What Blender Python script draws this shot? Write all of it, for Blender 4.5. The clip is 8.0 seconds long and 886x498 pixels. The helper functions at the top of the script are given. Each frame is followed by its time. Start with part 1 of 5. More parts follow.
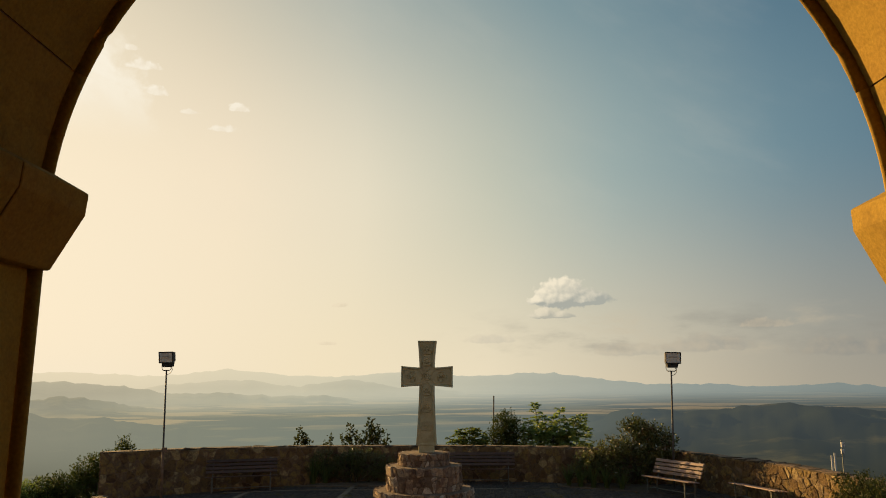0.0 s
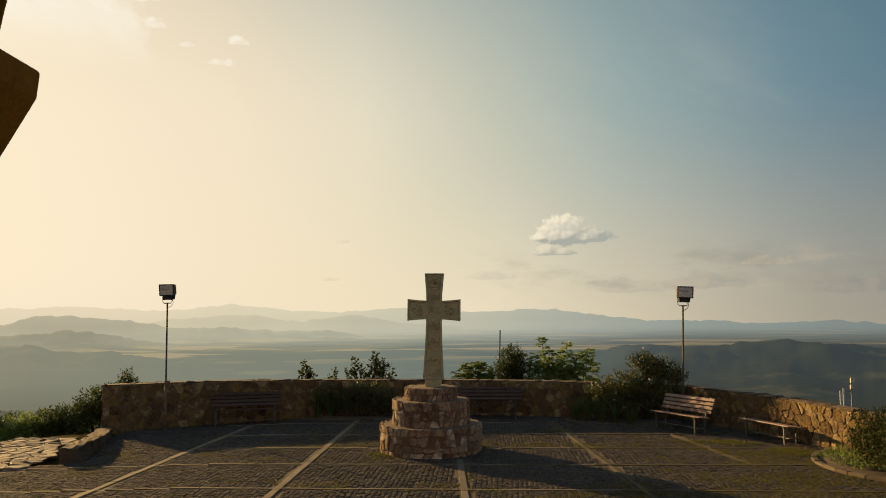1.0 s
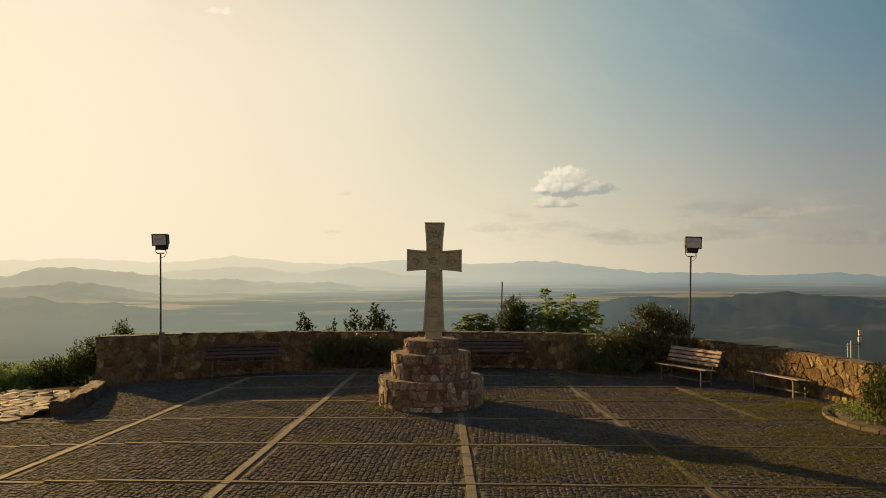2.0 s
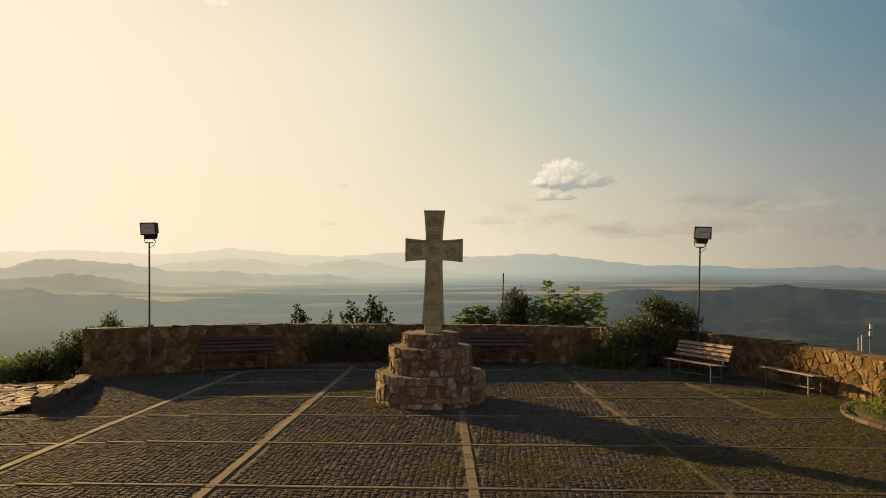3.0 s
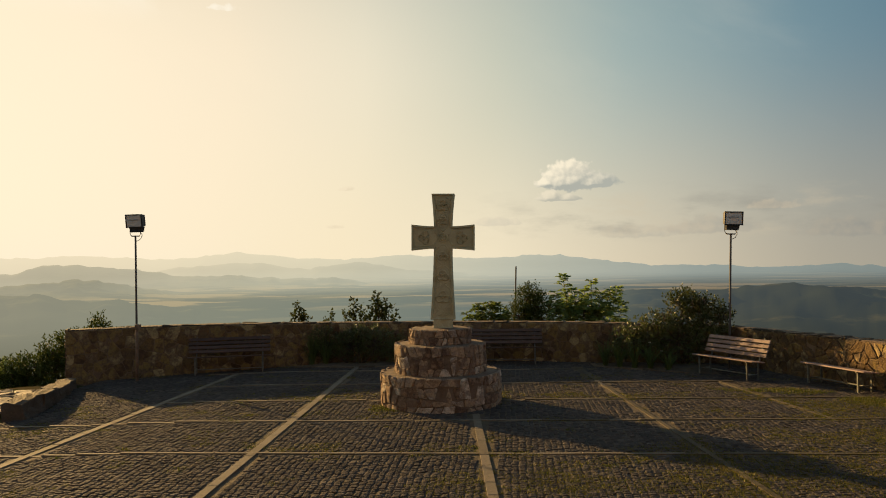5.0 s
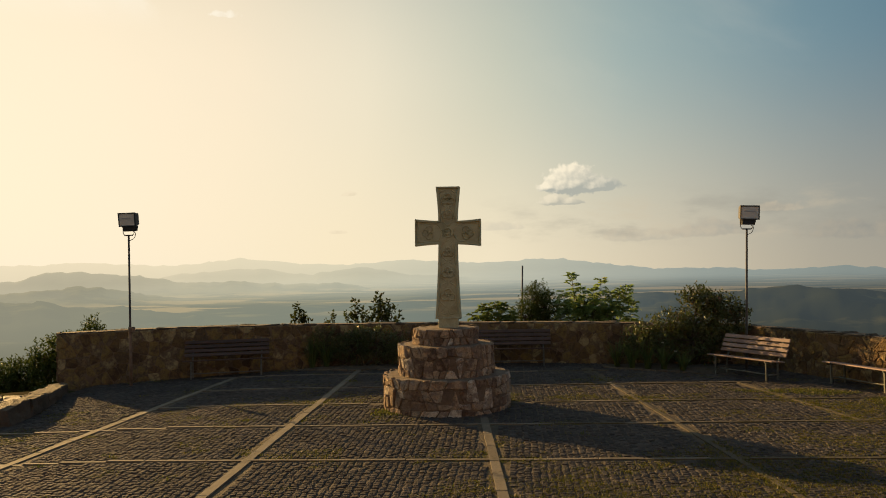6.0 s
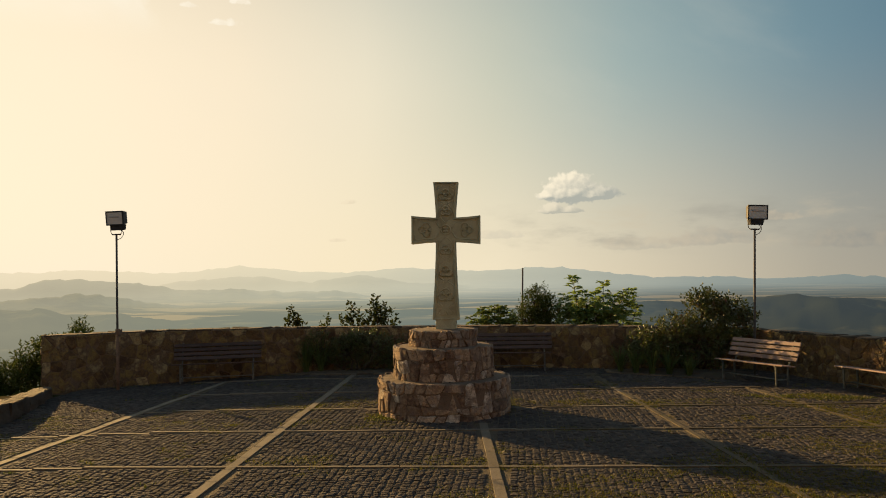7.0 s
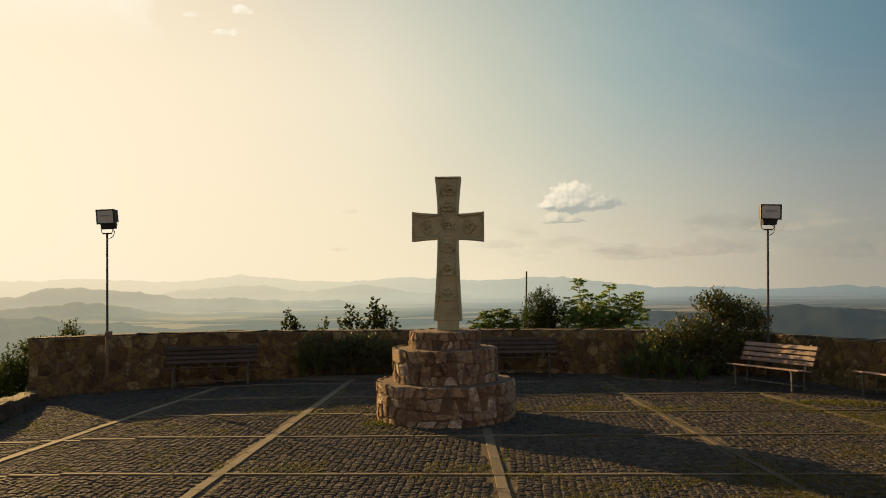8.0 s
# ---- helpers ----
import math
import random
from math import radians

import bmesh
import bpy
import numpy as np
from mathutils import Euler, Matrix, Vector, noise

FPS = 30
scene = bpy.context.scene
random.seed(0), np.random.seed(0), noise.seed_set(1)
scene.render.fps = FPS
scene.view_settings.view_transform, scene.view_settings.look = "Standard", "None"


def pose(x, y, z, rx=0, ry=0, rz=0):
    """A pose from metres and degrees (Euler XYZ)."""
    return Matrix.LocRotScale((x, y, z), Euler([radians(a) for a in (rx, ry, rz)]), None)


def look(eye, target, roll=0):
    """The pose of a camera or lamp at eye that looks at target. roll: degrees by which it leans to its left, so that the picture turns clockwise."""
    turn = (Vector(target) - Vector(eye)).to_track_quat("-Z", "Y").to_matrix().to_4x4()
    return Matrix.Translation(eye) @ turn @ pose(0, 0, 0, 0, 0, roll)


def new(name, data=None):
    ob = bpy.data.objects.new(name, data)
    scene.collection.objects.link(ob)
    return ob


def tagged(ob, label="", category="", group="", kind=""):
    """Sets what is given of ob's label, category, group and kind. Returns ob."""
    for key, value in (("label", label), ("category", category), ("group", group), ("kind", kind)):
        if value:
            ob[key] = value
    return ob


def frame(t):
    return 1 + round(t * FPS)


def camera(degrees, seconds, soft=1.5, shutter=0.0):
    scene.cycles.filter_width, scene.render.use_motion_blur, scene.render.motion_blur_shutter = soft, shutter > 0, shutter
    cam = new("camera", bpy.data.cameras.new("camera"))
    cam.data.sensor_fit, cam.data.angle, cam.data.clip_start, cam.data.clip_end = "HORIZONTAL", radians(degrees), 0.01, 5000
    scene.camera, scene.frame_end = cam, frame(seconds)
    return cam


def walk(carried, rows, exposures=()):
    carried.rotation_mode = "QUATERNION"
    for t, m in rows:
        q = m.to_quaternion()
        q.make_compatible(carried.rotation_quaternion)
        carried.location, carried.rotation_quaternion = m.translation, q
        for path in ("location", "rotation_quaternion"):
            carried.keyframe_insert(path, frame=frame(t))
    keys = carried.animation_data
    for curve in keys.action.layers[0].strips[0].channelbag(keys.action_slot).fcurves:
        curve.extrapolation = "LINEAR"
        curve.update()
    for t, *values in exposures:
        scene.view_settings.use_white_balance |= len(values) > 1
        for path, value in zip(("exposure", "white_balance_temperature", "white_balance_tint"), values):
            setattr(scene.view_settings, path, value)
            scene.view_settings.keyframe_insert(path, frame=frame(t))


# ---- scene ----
# ---------------------------------------------------------------- camera and walk
cam = camera(58.56, 8.0, soft=1.0)
# seconds, place, yaw, pitch, lean
ROWS = [
    (0.0, 1.572, 0.269, 3.311, 3.647, 9.087, 0.729),
    (0.5, 1.501, 0.547, 3.269, 3.792, 6.962, 0.552),
    (1.0, 1.394, 0.969, 3.256, 3.865, 4.499, 0.516),
    (1.5, 1.391, 1.297, 3.236, 4.026, 2.287, 0.472),
    (3.0, 1.261, 2.474, 3.162, 3.867, 0.488, 0.312),
    (3.5, 1.214, 2.869, 3.096, 4.005, 0.631, 0.481),
    (4.0, 1.164, 3.311, 3.009, 4.157, 0.608, 0.566),
    (4.5, 1.115, 3.686, 2.946, 4.200, 0.577, 0.749),
    (6.0, 0.957, 4.794, 2.721, 4.450, 0.977, 1.337),
    (6.5, 0.934, 5.088, 2.627, 4.491, 1.230, 1.417),
    (7.0, 0.935, 5.404, 2.545, 4.382, 1.570, 1.197),
    (7.5, 0.923, 5.677, 2.471, 4.428, 1.864, 0.950),
    (8.0, 0.870, 6.037, 2.357, 4.456, 2.258, 1.044),
]
walk(cam, [(t, pose(x, y, z, 90 + pitch, 0, yaw) @ pose(0, 0, 0, 0, 0, -lean)) for t, x, y, z, yaw, pitch, lean in ROWS], exposures=[(0.0, 0.9), (1.0, 0.9), (1.7, 0.94), (2.8, 1.0), (8.0, 1.0)])

# ---------------------------------------------------------------- sky, sun
SUN_AZ, SUN_EL = -46.5, 11.8
SUN_DIR = Vector((math.sin(radians(SUN_AZ)) * math.cos(radians(SUN_EL)), math.cos(radians(SUN_AZ)) * math.cos(radians(SUN_EL)), math.sin(radians(SUN_EL))))


class Nodes:
    """Small shorthand for building node trees."""

    def __init__(self, tree):
        self.t = tree
        tree.nodes.clear()

    def n(self, kind, **props):
        node = self.t.nodes.new(kind)
        for k, v in props.items():
            if k == "operation":
                node.operation = v
            elif k == "data_type":
                node.data_type = v
            elif k == "blend_type":
                node.blend_type = v
        return node

    def link(self, a, b):
        self.t.links.new(a, b)

    def put(self, socket, v):
        if isinstance(v, bpy.types.NodeSocket):
            self.link(v, socket)
        else:
            socket.default_value = v

    def math(self, op, a, b=0.0, c=0.0, clamp=False):
        m = self.n("ShaderNodeMath", operation=op)
        m.use_clamp = clamp
        for i, v in enumerate((a, b, c)):
            self.put(m.inputs[i], v)
        return m.outputs[0]

    def vec(self, op, a, b=(0, 0, 0)):
        m = self.n("ShaderNodeVectorMath", operation=op)
        self.put(m.inputs[0], a)
        self.put(m.inputs[1], b)
        return m.outputs["Value"] if op in ("DOT_PRODUCT", "LENGTH", "DISTANCE") else m.outputs["Vector"]

    def scaled(self, v, s):
        m = self.n("ShaderNodeVectorMath", operation="MULTIPLY")
        self.put(m.inputs[0], v)
        m.inputs[1].default_value = s
        return m.outputs["Vector"]

    def noise(self, vector, scale, detail=3.0, rough=0.55, out="Fac", distort=0.0):
        m = self.n("ShaderNodeTexNoise")
        if vector is not None:
            self.link(vector, m.inputs["Vector"])
        m.inputs["Scale"].default_value, m.inputs["Detail"].default_value = scale, detail
        m.inputs["Roughness"].default_value, m.inputs["Distortion"].default_value = rough, distort
        return m.outputs[out]

    def step(self, v, lo, hi, a=0.0, b=1.0):
        m = self.n("ShaderNodeMapRange")
        m.interpolation_type = "SMOOTHSTEP"
        for i, x in enumerate((v, lo, hi, a, b)):
            self.put(m.inputs[i], x)
        return m.outputs[0]

    def ramp(self, fac, stops):
        m = self.n("ShaderNodeValToRGB")
        e = m.color_ramp.elements
        while len(e) > 1:
            e.remove(e[-1])
        for i, (p, c) in enumerate(stops):
            x = e[0] if i == 0 else e.new(p)
            x.position, x.color = p, (*c, 1)
        self.put(m.inputs[0], fac)
        return m.outputs[0]

    def mix(self, fac, a, b, blend="MIX"):
        m = self.n("ShaderNodeMix", data_type="RGBA", blend_type=blend)
        self.put(m.inputs[0], fac)
        for i, v in ((6, a), (7, b)):
            self.put(m.inputs[i], (*v, 1) if isinstance(v, tuple) and len(v) == 3 else v)
        return m.outputs[2]


world = bpy.data.worlds.new("evening_sky")
scene.world = world
world.use_nodes = True
W = Nodes(world.node_tree)
way = W.vec("NORMALIZE", W.n("ShaderNodeTexCoord").outputs["Generated"])
xyz = W.n("ShaderNodeSeparateXYZ")
W.link(way, xyz.inputs[0])
off_sun = W.math("DIVIDE", W.math("ARCCOSINE", W.vec("DOT_PRODUCT", way, tuple(SUN_DIR))), math.pi)
el = W.math("MULTIPLY", W.math("ARCSINE", xyz.outputs[2]), 57.2958)
az = W.math("MULTIPLY", W.math("ARCTAN2", xyz.outputs[0], xyz.outputs[1]), 57.2958)
# hazy horizon, middle sky and upper sky, each by the angle from the sun (0 to 180 degrees)
low = W.ramp(off_sun, [(0.0, (0.98, 0.85, 0.64)), (0.12, (0.98, 0.85, 0.63)), (0.20, (0.95, 0.81, 0.56)), (0.26, (0.92, 0.79, 0.56)), (0.32, (0.70, 0.60, 0.43)), (0.38, (0.45, 0.40, 0.305)), (0.45, (0.30, 0.28, 0.235)), (0.6, (0.585, 0.561, 0.544)), (1.0, (0.572, 0.561, 0.551))])
mid = W.ramp(off_sun, [(0.0, (0.98, 0.84, 0.62)), (0.10, (0.98, 0.84, 0.62)), (0.15, (0.95, 0.81, 0.60)), (0.20, (0.83, 0.755, 0.58)), (0.25, (0.58, 0.59, 0.48)), (0.30, (0.345, 0.435, 0.42)), (0.36, (0.178, 0.283, 0.33)), (0.42, (0.092, 0.182, 0.255)), (0.6, (0.299, 0.346, 0.401)), (1.0, (0.338, 0.370, 0.415))])
high = W.ramp(off_sun, [(0.0, (0.97, 0.82, 0.6)), (0.08, (0.92, 0.78, 0.56)), (0.15, (0.62, 0.57, 0.44)), (0.21, (0.35, 0.41, 0.39)), (0.28, (0.165, 0.275, 0.32)), (0.35, (0.08, 0.17, 0.245)), (0.42, (0.04, 0.11, 0.175)), (0.6, (0.169, 0.238, 0.320)), (1.0, (0.227, 0.271, 0.333))])
sky = W.mix(W.step(el, 12.0, 32.0), W.mix(W.step(el, -4.0, 16.0), low, mid), high)
# clouds: u, v are degrees across and up
flat = W.n("ShaderNodeCombineXYZ")
W.link(az, flat.inputs[0])
W.link(el, flat.inputs[1])
uv = flat.outputs[0]


def cloud(sky, u0, v0, wide, tall, puff, lit, dim, dense, scale=0.9):
    """A cloud at azimuth u0, elevation v0: a flat-bottomed mound broken up by noise."""
    u = W.math("DIVIDE", W.math("SUBTRACT", az, u0), wide)
    v = W.math("SUBTRACT", el, v0)
    v = W.math("DIVIDE", v, W.math("MULTIPLY_ADD", W.math("GREATER_THAN", v, 0.0), tall * 0.62, tall * 0.38))
    r = W.math("SQRT", W.math("ADD", W.math("MULTIPLY", u, u), W.math("MULTIPLY", v, v)))
    big = W.noise(uv, scale, 3.5, 0.5)
    d = W.math("SUBTRACT", W.math("MULTIPLY_ADD", W.math("SUBTRACT", big, 0.5), puff, 1.0), r)
    moved = W.vec("ADD", uv, (-0.45 / scale, 0.35 / scale, 0))
    light = W.math("SUBTRACT", big, W.noise(moved, scale, 3.5, 0.5))
    tone = W.math("ADD", W.math("MULTIPLY", light, 2.6), W.math("MULTIPLY_ADD", v, 0.28, W.math("MULTIPLY_ADD", u, -0.3, 0.45)), clamp=True)
    return W.mix(W.math("MULTIPLY", W.step(d, 0.0, 0.45), dense), sky, W.mix(tone, dim, lit))


def cumulus(sky, mounds, lit, dim, dense=0.95):
    """Flat-bottomed mounds (azimuth, base, half width, height) run together and broken up at the edge; the side towards the sun is bright."""

    def heap(du, dv):
        at = W.vec("ADD", uv, (du, dv, 0))
        body = None
        for u0, v0, wide, tall in mounds:
            u = W.math("DIVIDE", W.math("ADD", az, du - u0), wide)
            v = W.math("ADD", el, dv - v0)
            v = W.math("DIVIDE", v, W.math("MULTIPLY_ADD", W.math("GREATER_THAN", v, 0.0), 0.6 * tall, 0.4 * tall))
            d = W.math("SUBTRACT", 1.0, W.math("SQRT", W.math("ADD", W.math("MULTIPLY", u, u), W.math("MULTIPLY", v, v))))
            body = d if body is None else W.math("SMOOTH_MAX", body, d, 0.15)
        curl = W.math("SUBTRACT", W.noise(at, 1.5, 5.0, 0.5, distort=0.15), 0.5)
        return W.math("MULTIPLY_ADD", curl, 1.15, body)

    d = heap(0.0, 0.0)
    slope = W.math("SUBTRACT", d, heap(-0.22, 0.2))
    u0, v0, wide, tall = mounds[0]
    tilt = W.math("MULTIPLY_ADD", W.math("SUBTRACT", el, v0), 0.5 / tall, W.math("MULTIPLY_ADD", W.math("SUBTRACT", az, u0), -0.22 / wide, 0.3))
    tone = W.math("MULTIPLY_ADD", slope, 1.1, tilt, clamp=True)
    return W.mix(W.math("MULTIPLY", W.step(d, -0.02, 0.22), dense), sky, W.mix(tone, dim, lit))


streak = W.noise(W.scaled(uv, (0.13, 0.42, 1.0)), 1.0, 5.0, 0.6)
band = W.math("MULTIPLY", W.math("MULTIPLY", W.step(el, 0.6, 1.8), W.step(el, 5.6, 2.6)), W.step(az, -8.0, 10.0))
sky = W.mix(W.math("MULTIPLY", W.math("MULTIPLY", W.step(streak, 0.46, 0.7), band), 0.6), sky, (0.30, 0.29, 0.25))
sky = W.mix(W.math("MULTIPLY", W.math("MULTIPLY", W.step(streak, 0.48, 0.28), band), 0.45), sky, (0.62, 0.52, 0.37))
sky = cumulus(sky, ((5.0, 5.25, 2.1, 1.75), (4.2, 5.2, 1.7, 1.35), (6.7, 5.1, 1.9, 0.85), (3.3, 5.2, 0.9, 0.6)), (0.95, 0.85, 0.65), (0.42, 0.43, 0.38))
sky = cumulus(sky, ((3.5, 4.15, 1.15, 0.62), (4.7, 4.05, 1.3, 0.38)), (0.84, 0.75, 0.57), (0.46, 0.45, 0.38), 0.8)
sky = cloud(sky, -0.4, 2.4, 2.2, 0.55, 1.5, (0.74, 0.65, 0.49), (0.55, 0.51, 0.42), 0.45, 1.3)
sky = cloud(sky, 9.5, 1.5, 3.4, 0.9, 1.3, (0.56, 0.49, 0.37), (0.41, 0.395, 0.335), 0.4, 1.1)
sky = cloud(sky, 14.6, 1.7, 3.6, 1.0, 1.4, (0.50, 0.43, 0.33), (0.33, 0.325, 0.29), 0.42, 1.0)
sky = cloud(sky, 23.5, 1.3, 4.5, 1.1, 1.3, (0.42, 0.37, 0.29), (0.27, 0.275, 0.255), 0.42, 0.9)
sky = cloud(sky, 18.6, 3.1, 2.4, 0.5, 1.4, (0.58, 0.49, 0.36), (0.44, 0.40, 0.32), 0.5, 1.6)
# high wisps near the sun and a thin veil over the upper sky
slant = W.n("ShaderNodeVectorRotate")
slant.inputs["Axis"].default_value, slant.inputs["Angle"].default_value = (0, 0, 1), radians(28)
W.link(uv, slant.inputs["Vector"])
fibre = W.noise(W.scaled(slant.outputs[0], (0.28, 0.62, 1.0)), 1.0, 6.0, 0.6, distort=0.3)
lump = W.noise(W.vec("ADD", uv, (3.0, 0, 0)), 0.55, 5.0, 0.58)
rim = W.math("ADD", W.math("ADD", az, W.math("MULTIPLY", W.math("SUBTRACT", el, 20.0), 0.55)), W.math("MULTIPLY", W.math("SUBTRACT", lump, 0.5), 7.0))
bank = W.math("MULTIPLY", W.step(rim, -24.6, -27.2), W.math("MULTIPLY", W.step(el, 15.5, 20.5), W.step(el, 23.5, 21.8)))
sky = W.mix(W.math("MULTIPLY", bank, W.math("MULTIPLY_ADD", W.step(fibre, 0.35, 0.6), 0.3, 0.7)), sky, (1.0, 0.92, 0.76))
veil = W.noise(W.scaled(slant.outputs[0], (0.05, 0.13, 1.0)), 1.0, 5.0, 0.6)
sky = W.mix(W.math("MULTIPLY", W.math("MULTIPLY", W.step(veil, 0.45, 0.75), W.step(el, 5.0, 13.0)), 0.10), sky, (0.80, 0.72, 0.58))
for u0, v0, wide, tall, thick in ((-18.5, 18.7, 0.9, 0.55, 0.85), (-19.6, 17.2, 1.1, 0.4, 0.75), (-21.9, 18.2, 0.7, 0.32, 0.6), (-24.4, 19.3, 1.0, 0.5, 0.9), (-25.3, 20.9, 1.3, 0.55, 0.9), (-26.0, 22.0, 0.6, 0.35, 0.7)):
    sky = cloud(sky, u0, v0, wide, tall, 1.8, (1.0, 0.92, 0.76), (0.92, 0.82, 0.65), thick, 1.5)
for u0, v0 in ((-11.2, 5.0), (-12.0, 2.3)):
    sky = cloud(sky, u0, v0, 0.7, 0.25, 1.5, (0.86, 0.73, 0.53), (0.70, 0.59, 0.43), 0.4, 1.8)
nishita = W.n("ShaderNodeTexSky")
nishita.sky_type, nishita.sun_disc = "NISHITA", False
nishita.sun_elevation, nishita.sun_rotation = radians(SUN_EL), radians(SUN_AZ)
nishita.dust_density, nishita.air_density = 3.0, 1.5
bg_haze, bg_clear = W.n("ShaderNodeBackground"), W.n("ShaderNodeBackground")
W.link(sky, bg_haze.inputs[0])
bg_haze.inputs[1].default_value = 0.5
W.link(nishita.outputs[0], bg_clear.inputs[0])
bg_clear.inputs[1].default_value = 0.001
both = W.n("ShaderNodeAddShader")
W.link(bg_haze.outputs[0], both.inputs[0])
W.link(bg_clear.outputs[0], both.inputs[1])
W.link(both.outputs[0], W.n("ShaderNodeOutputWorld").inputs[0])

sun = new("sun", bpy.data.lights.new("sun", "SUN"))
sun.data.energy, sun.data.angle, sun.data.color = 5.8, radians(0.6), (1.0, 0.61, 0.22)
sun.matrix_world = look(SUN_DIR * 60, (0, 0, 0))

# ---------------------------------------------------------------- materials


def material(name, tones, scale=3.0, fine=40.0, rough=0.85, bump=0.4, depth=0.01, pick="noise", metal=0.0, stain=0.35, stain_tone=(0.05, 0.045, 0.035), coat=None, shine=0.2):
    """Tones run along a ramp driven by large noise, by the object ("object") or by the island ("island"); fine grain, stains and relief lie over it."""
    m = bpy.data.materials.new(name)
    m.use_nodes = True
    k = Nodes(m.node_tree)
    place = k.n("ShaderNodeNewGeometry").outputs["Position"]
    large, small = k.noise(place, scale, 4.0, 0.6), k.noise(place, fine, 3.0, 0.6)
    spread = k.step(large, 0.3, 0.7)
    if pick == "object":
        drive = k.math("MULTIPLY_ADD", k.math("SUBTRACT", spread, 0.5), 0.35, k.n("ShaderNodeObjectInfo").outputs["Random"])
    elif pick == "island":
        drive = k.math("MULTIPLY_ADD", k.math("SUBTRACT", spread, 0.5), 0.5, k.n("ShaderNodeNewGeometry").outputs["Random Per Island"])
    else:
        drive = spread
    n = len(tones)
    colour = k.ramp(drive, [(i / max(1, n - 1), c) for i, c in enumerate(tones)])
    grain = k.math("MULTIPLY_ADD", k.math("SUBTRACT", small, 0.5), 0.9, 1.0)
    colour = k.mix(1.0, colour, k.ramp(k.math("MULTIPLY", grain, 0.5), [(0.0, (0, 0, 0)), (1.0, (2, 2, 2))]), "MULTIPLY")
    if stain:
        blot = k.step(k.noise(place, scale * 2.3, 5.0, 0.65, distort=0.6), 0.52, 0.72)
        colour = k.mix(k.math("MULTIPLY", blot, stain), colour, stain_tone)
    if coat:
        patch = k.math("MULTIPLY", k.step(k.noise(place, coat[1], 5.0, 0.65), coat[2], coat[2] + 0.14), k.step(k.noise(place, coat[1] * 14, 3.0), 0.35, 0.6))
        colour = k.mix(patch, colour, coat[0])
    p = k.n("ShaderNodeBsdfPrincipled")
    k.link(colour, p.inputs["Base Color"])
    k.link(k.math("MULTIPLY_ADD", small, 0.2, rough - 0.1, clamp=True), p.inputs["Roughness"])
    p.inputs["Metallic"].default_value = metal
    p.inputs["Specular IOR Level"].default_value = shine
    if bump:
        b = k.n("ShaderNodeBump")
        b.inputs["Strength"].default_value, b.inputs["Distance"].default_value = bump, depth
        k.link(k.math("ADD", k.math("MULTIPLY", k.noise(place, fine * 0.35, 4.0, 0.6), 1.0), k.math("MULTIPLY", small, 0.5)), b.inputs["Height"])
        k.link(b.outputs[0], p.inputs["Normal"])
    k.link(p.outputs[0], k.n("ShaderNodeOutputMaterial").inputs[0])
    return m


def foliage(name, tones, through_light=0.35, gloss=0.45, shine=0.2):
    m = bpy.data.materials.new(name)
    m.use_nodes = True
    k = Nodes(m.node_tree)
    geo = k.n("ShaderNodeNewGeometry")
    drive = k.math("MULTIPLY_ADD", k.math("SUBTRACT", k.noise(geo.outputs["Position"], 2.2, 2.0), 0.5), 0.9, geo.outputs["Random Per Island"])
    n = len(tones)
    colour = k.ramp(drive, [(i / max(1, n - 1), c) for i, c in enumerate(tones)])
    p, t, mixed = k.n("ShaderNodeBsdfPrincipled"), k.n("ShaderNodeBsdfTranslucent"), k.n("ShaderNodeMixShader")
    k.link(colour, p.inputs["Base Color"])
    p.inputs["Roughness"].default_value, p.inputs["Specular IOR Level"].default_value = gloss, shine
    k.link(k.mix(0.5, colour, (0.12, 0.165, 0.028)), t.inputs[0])
    mixed.inputs[0].default_value = through_light
    k.link(p.outputs[0], mixed.inputs[1])
    k.link(t.outputs[0], mixed.inputs[2])
    k.link(mixed.outputs[0], k.n("ShaderNodeOutputMaterial").inputs[0])
    return m


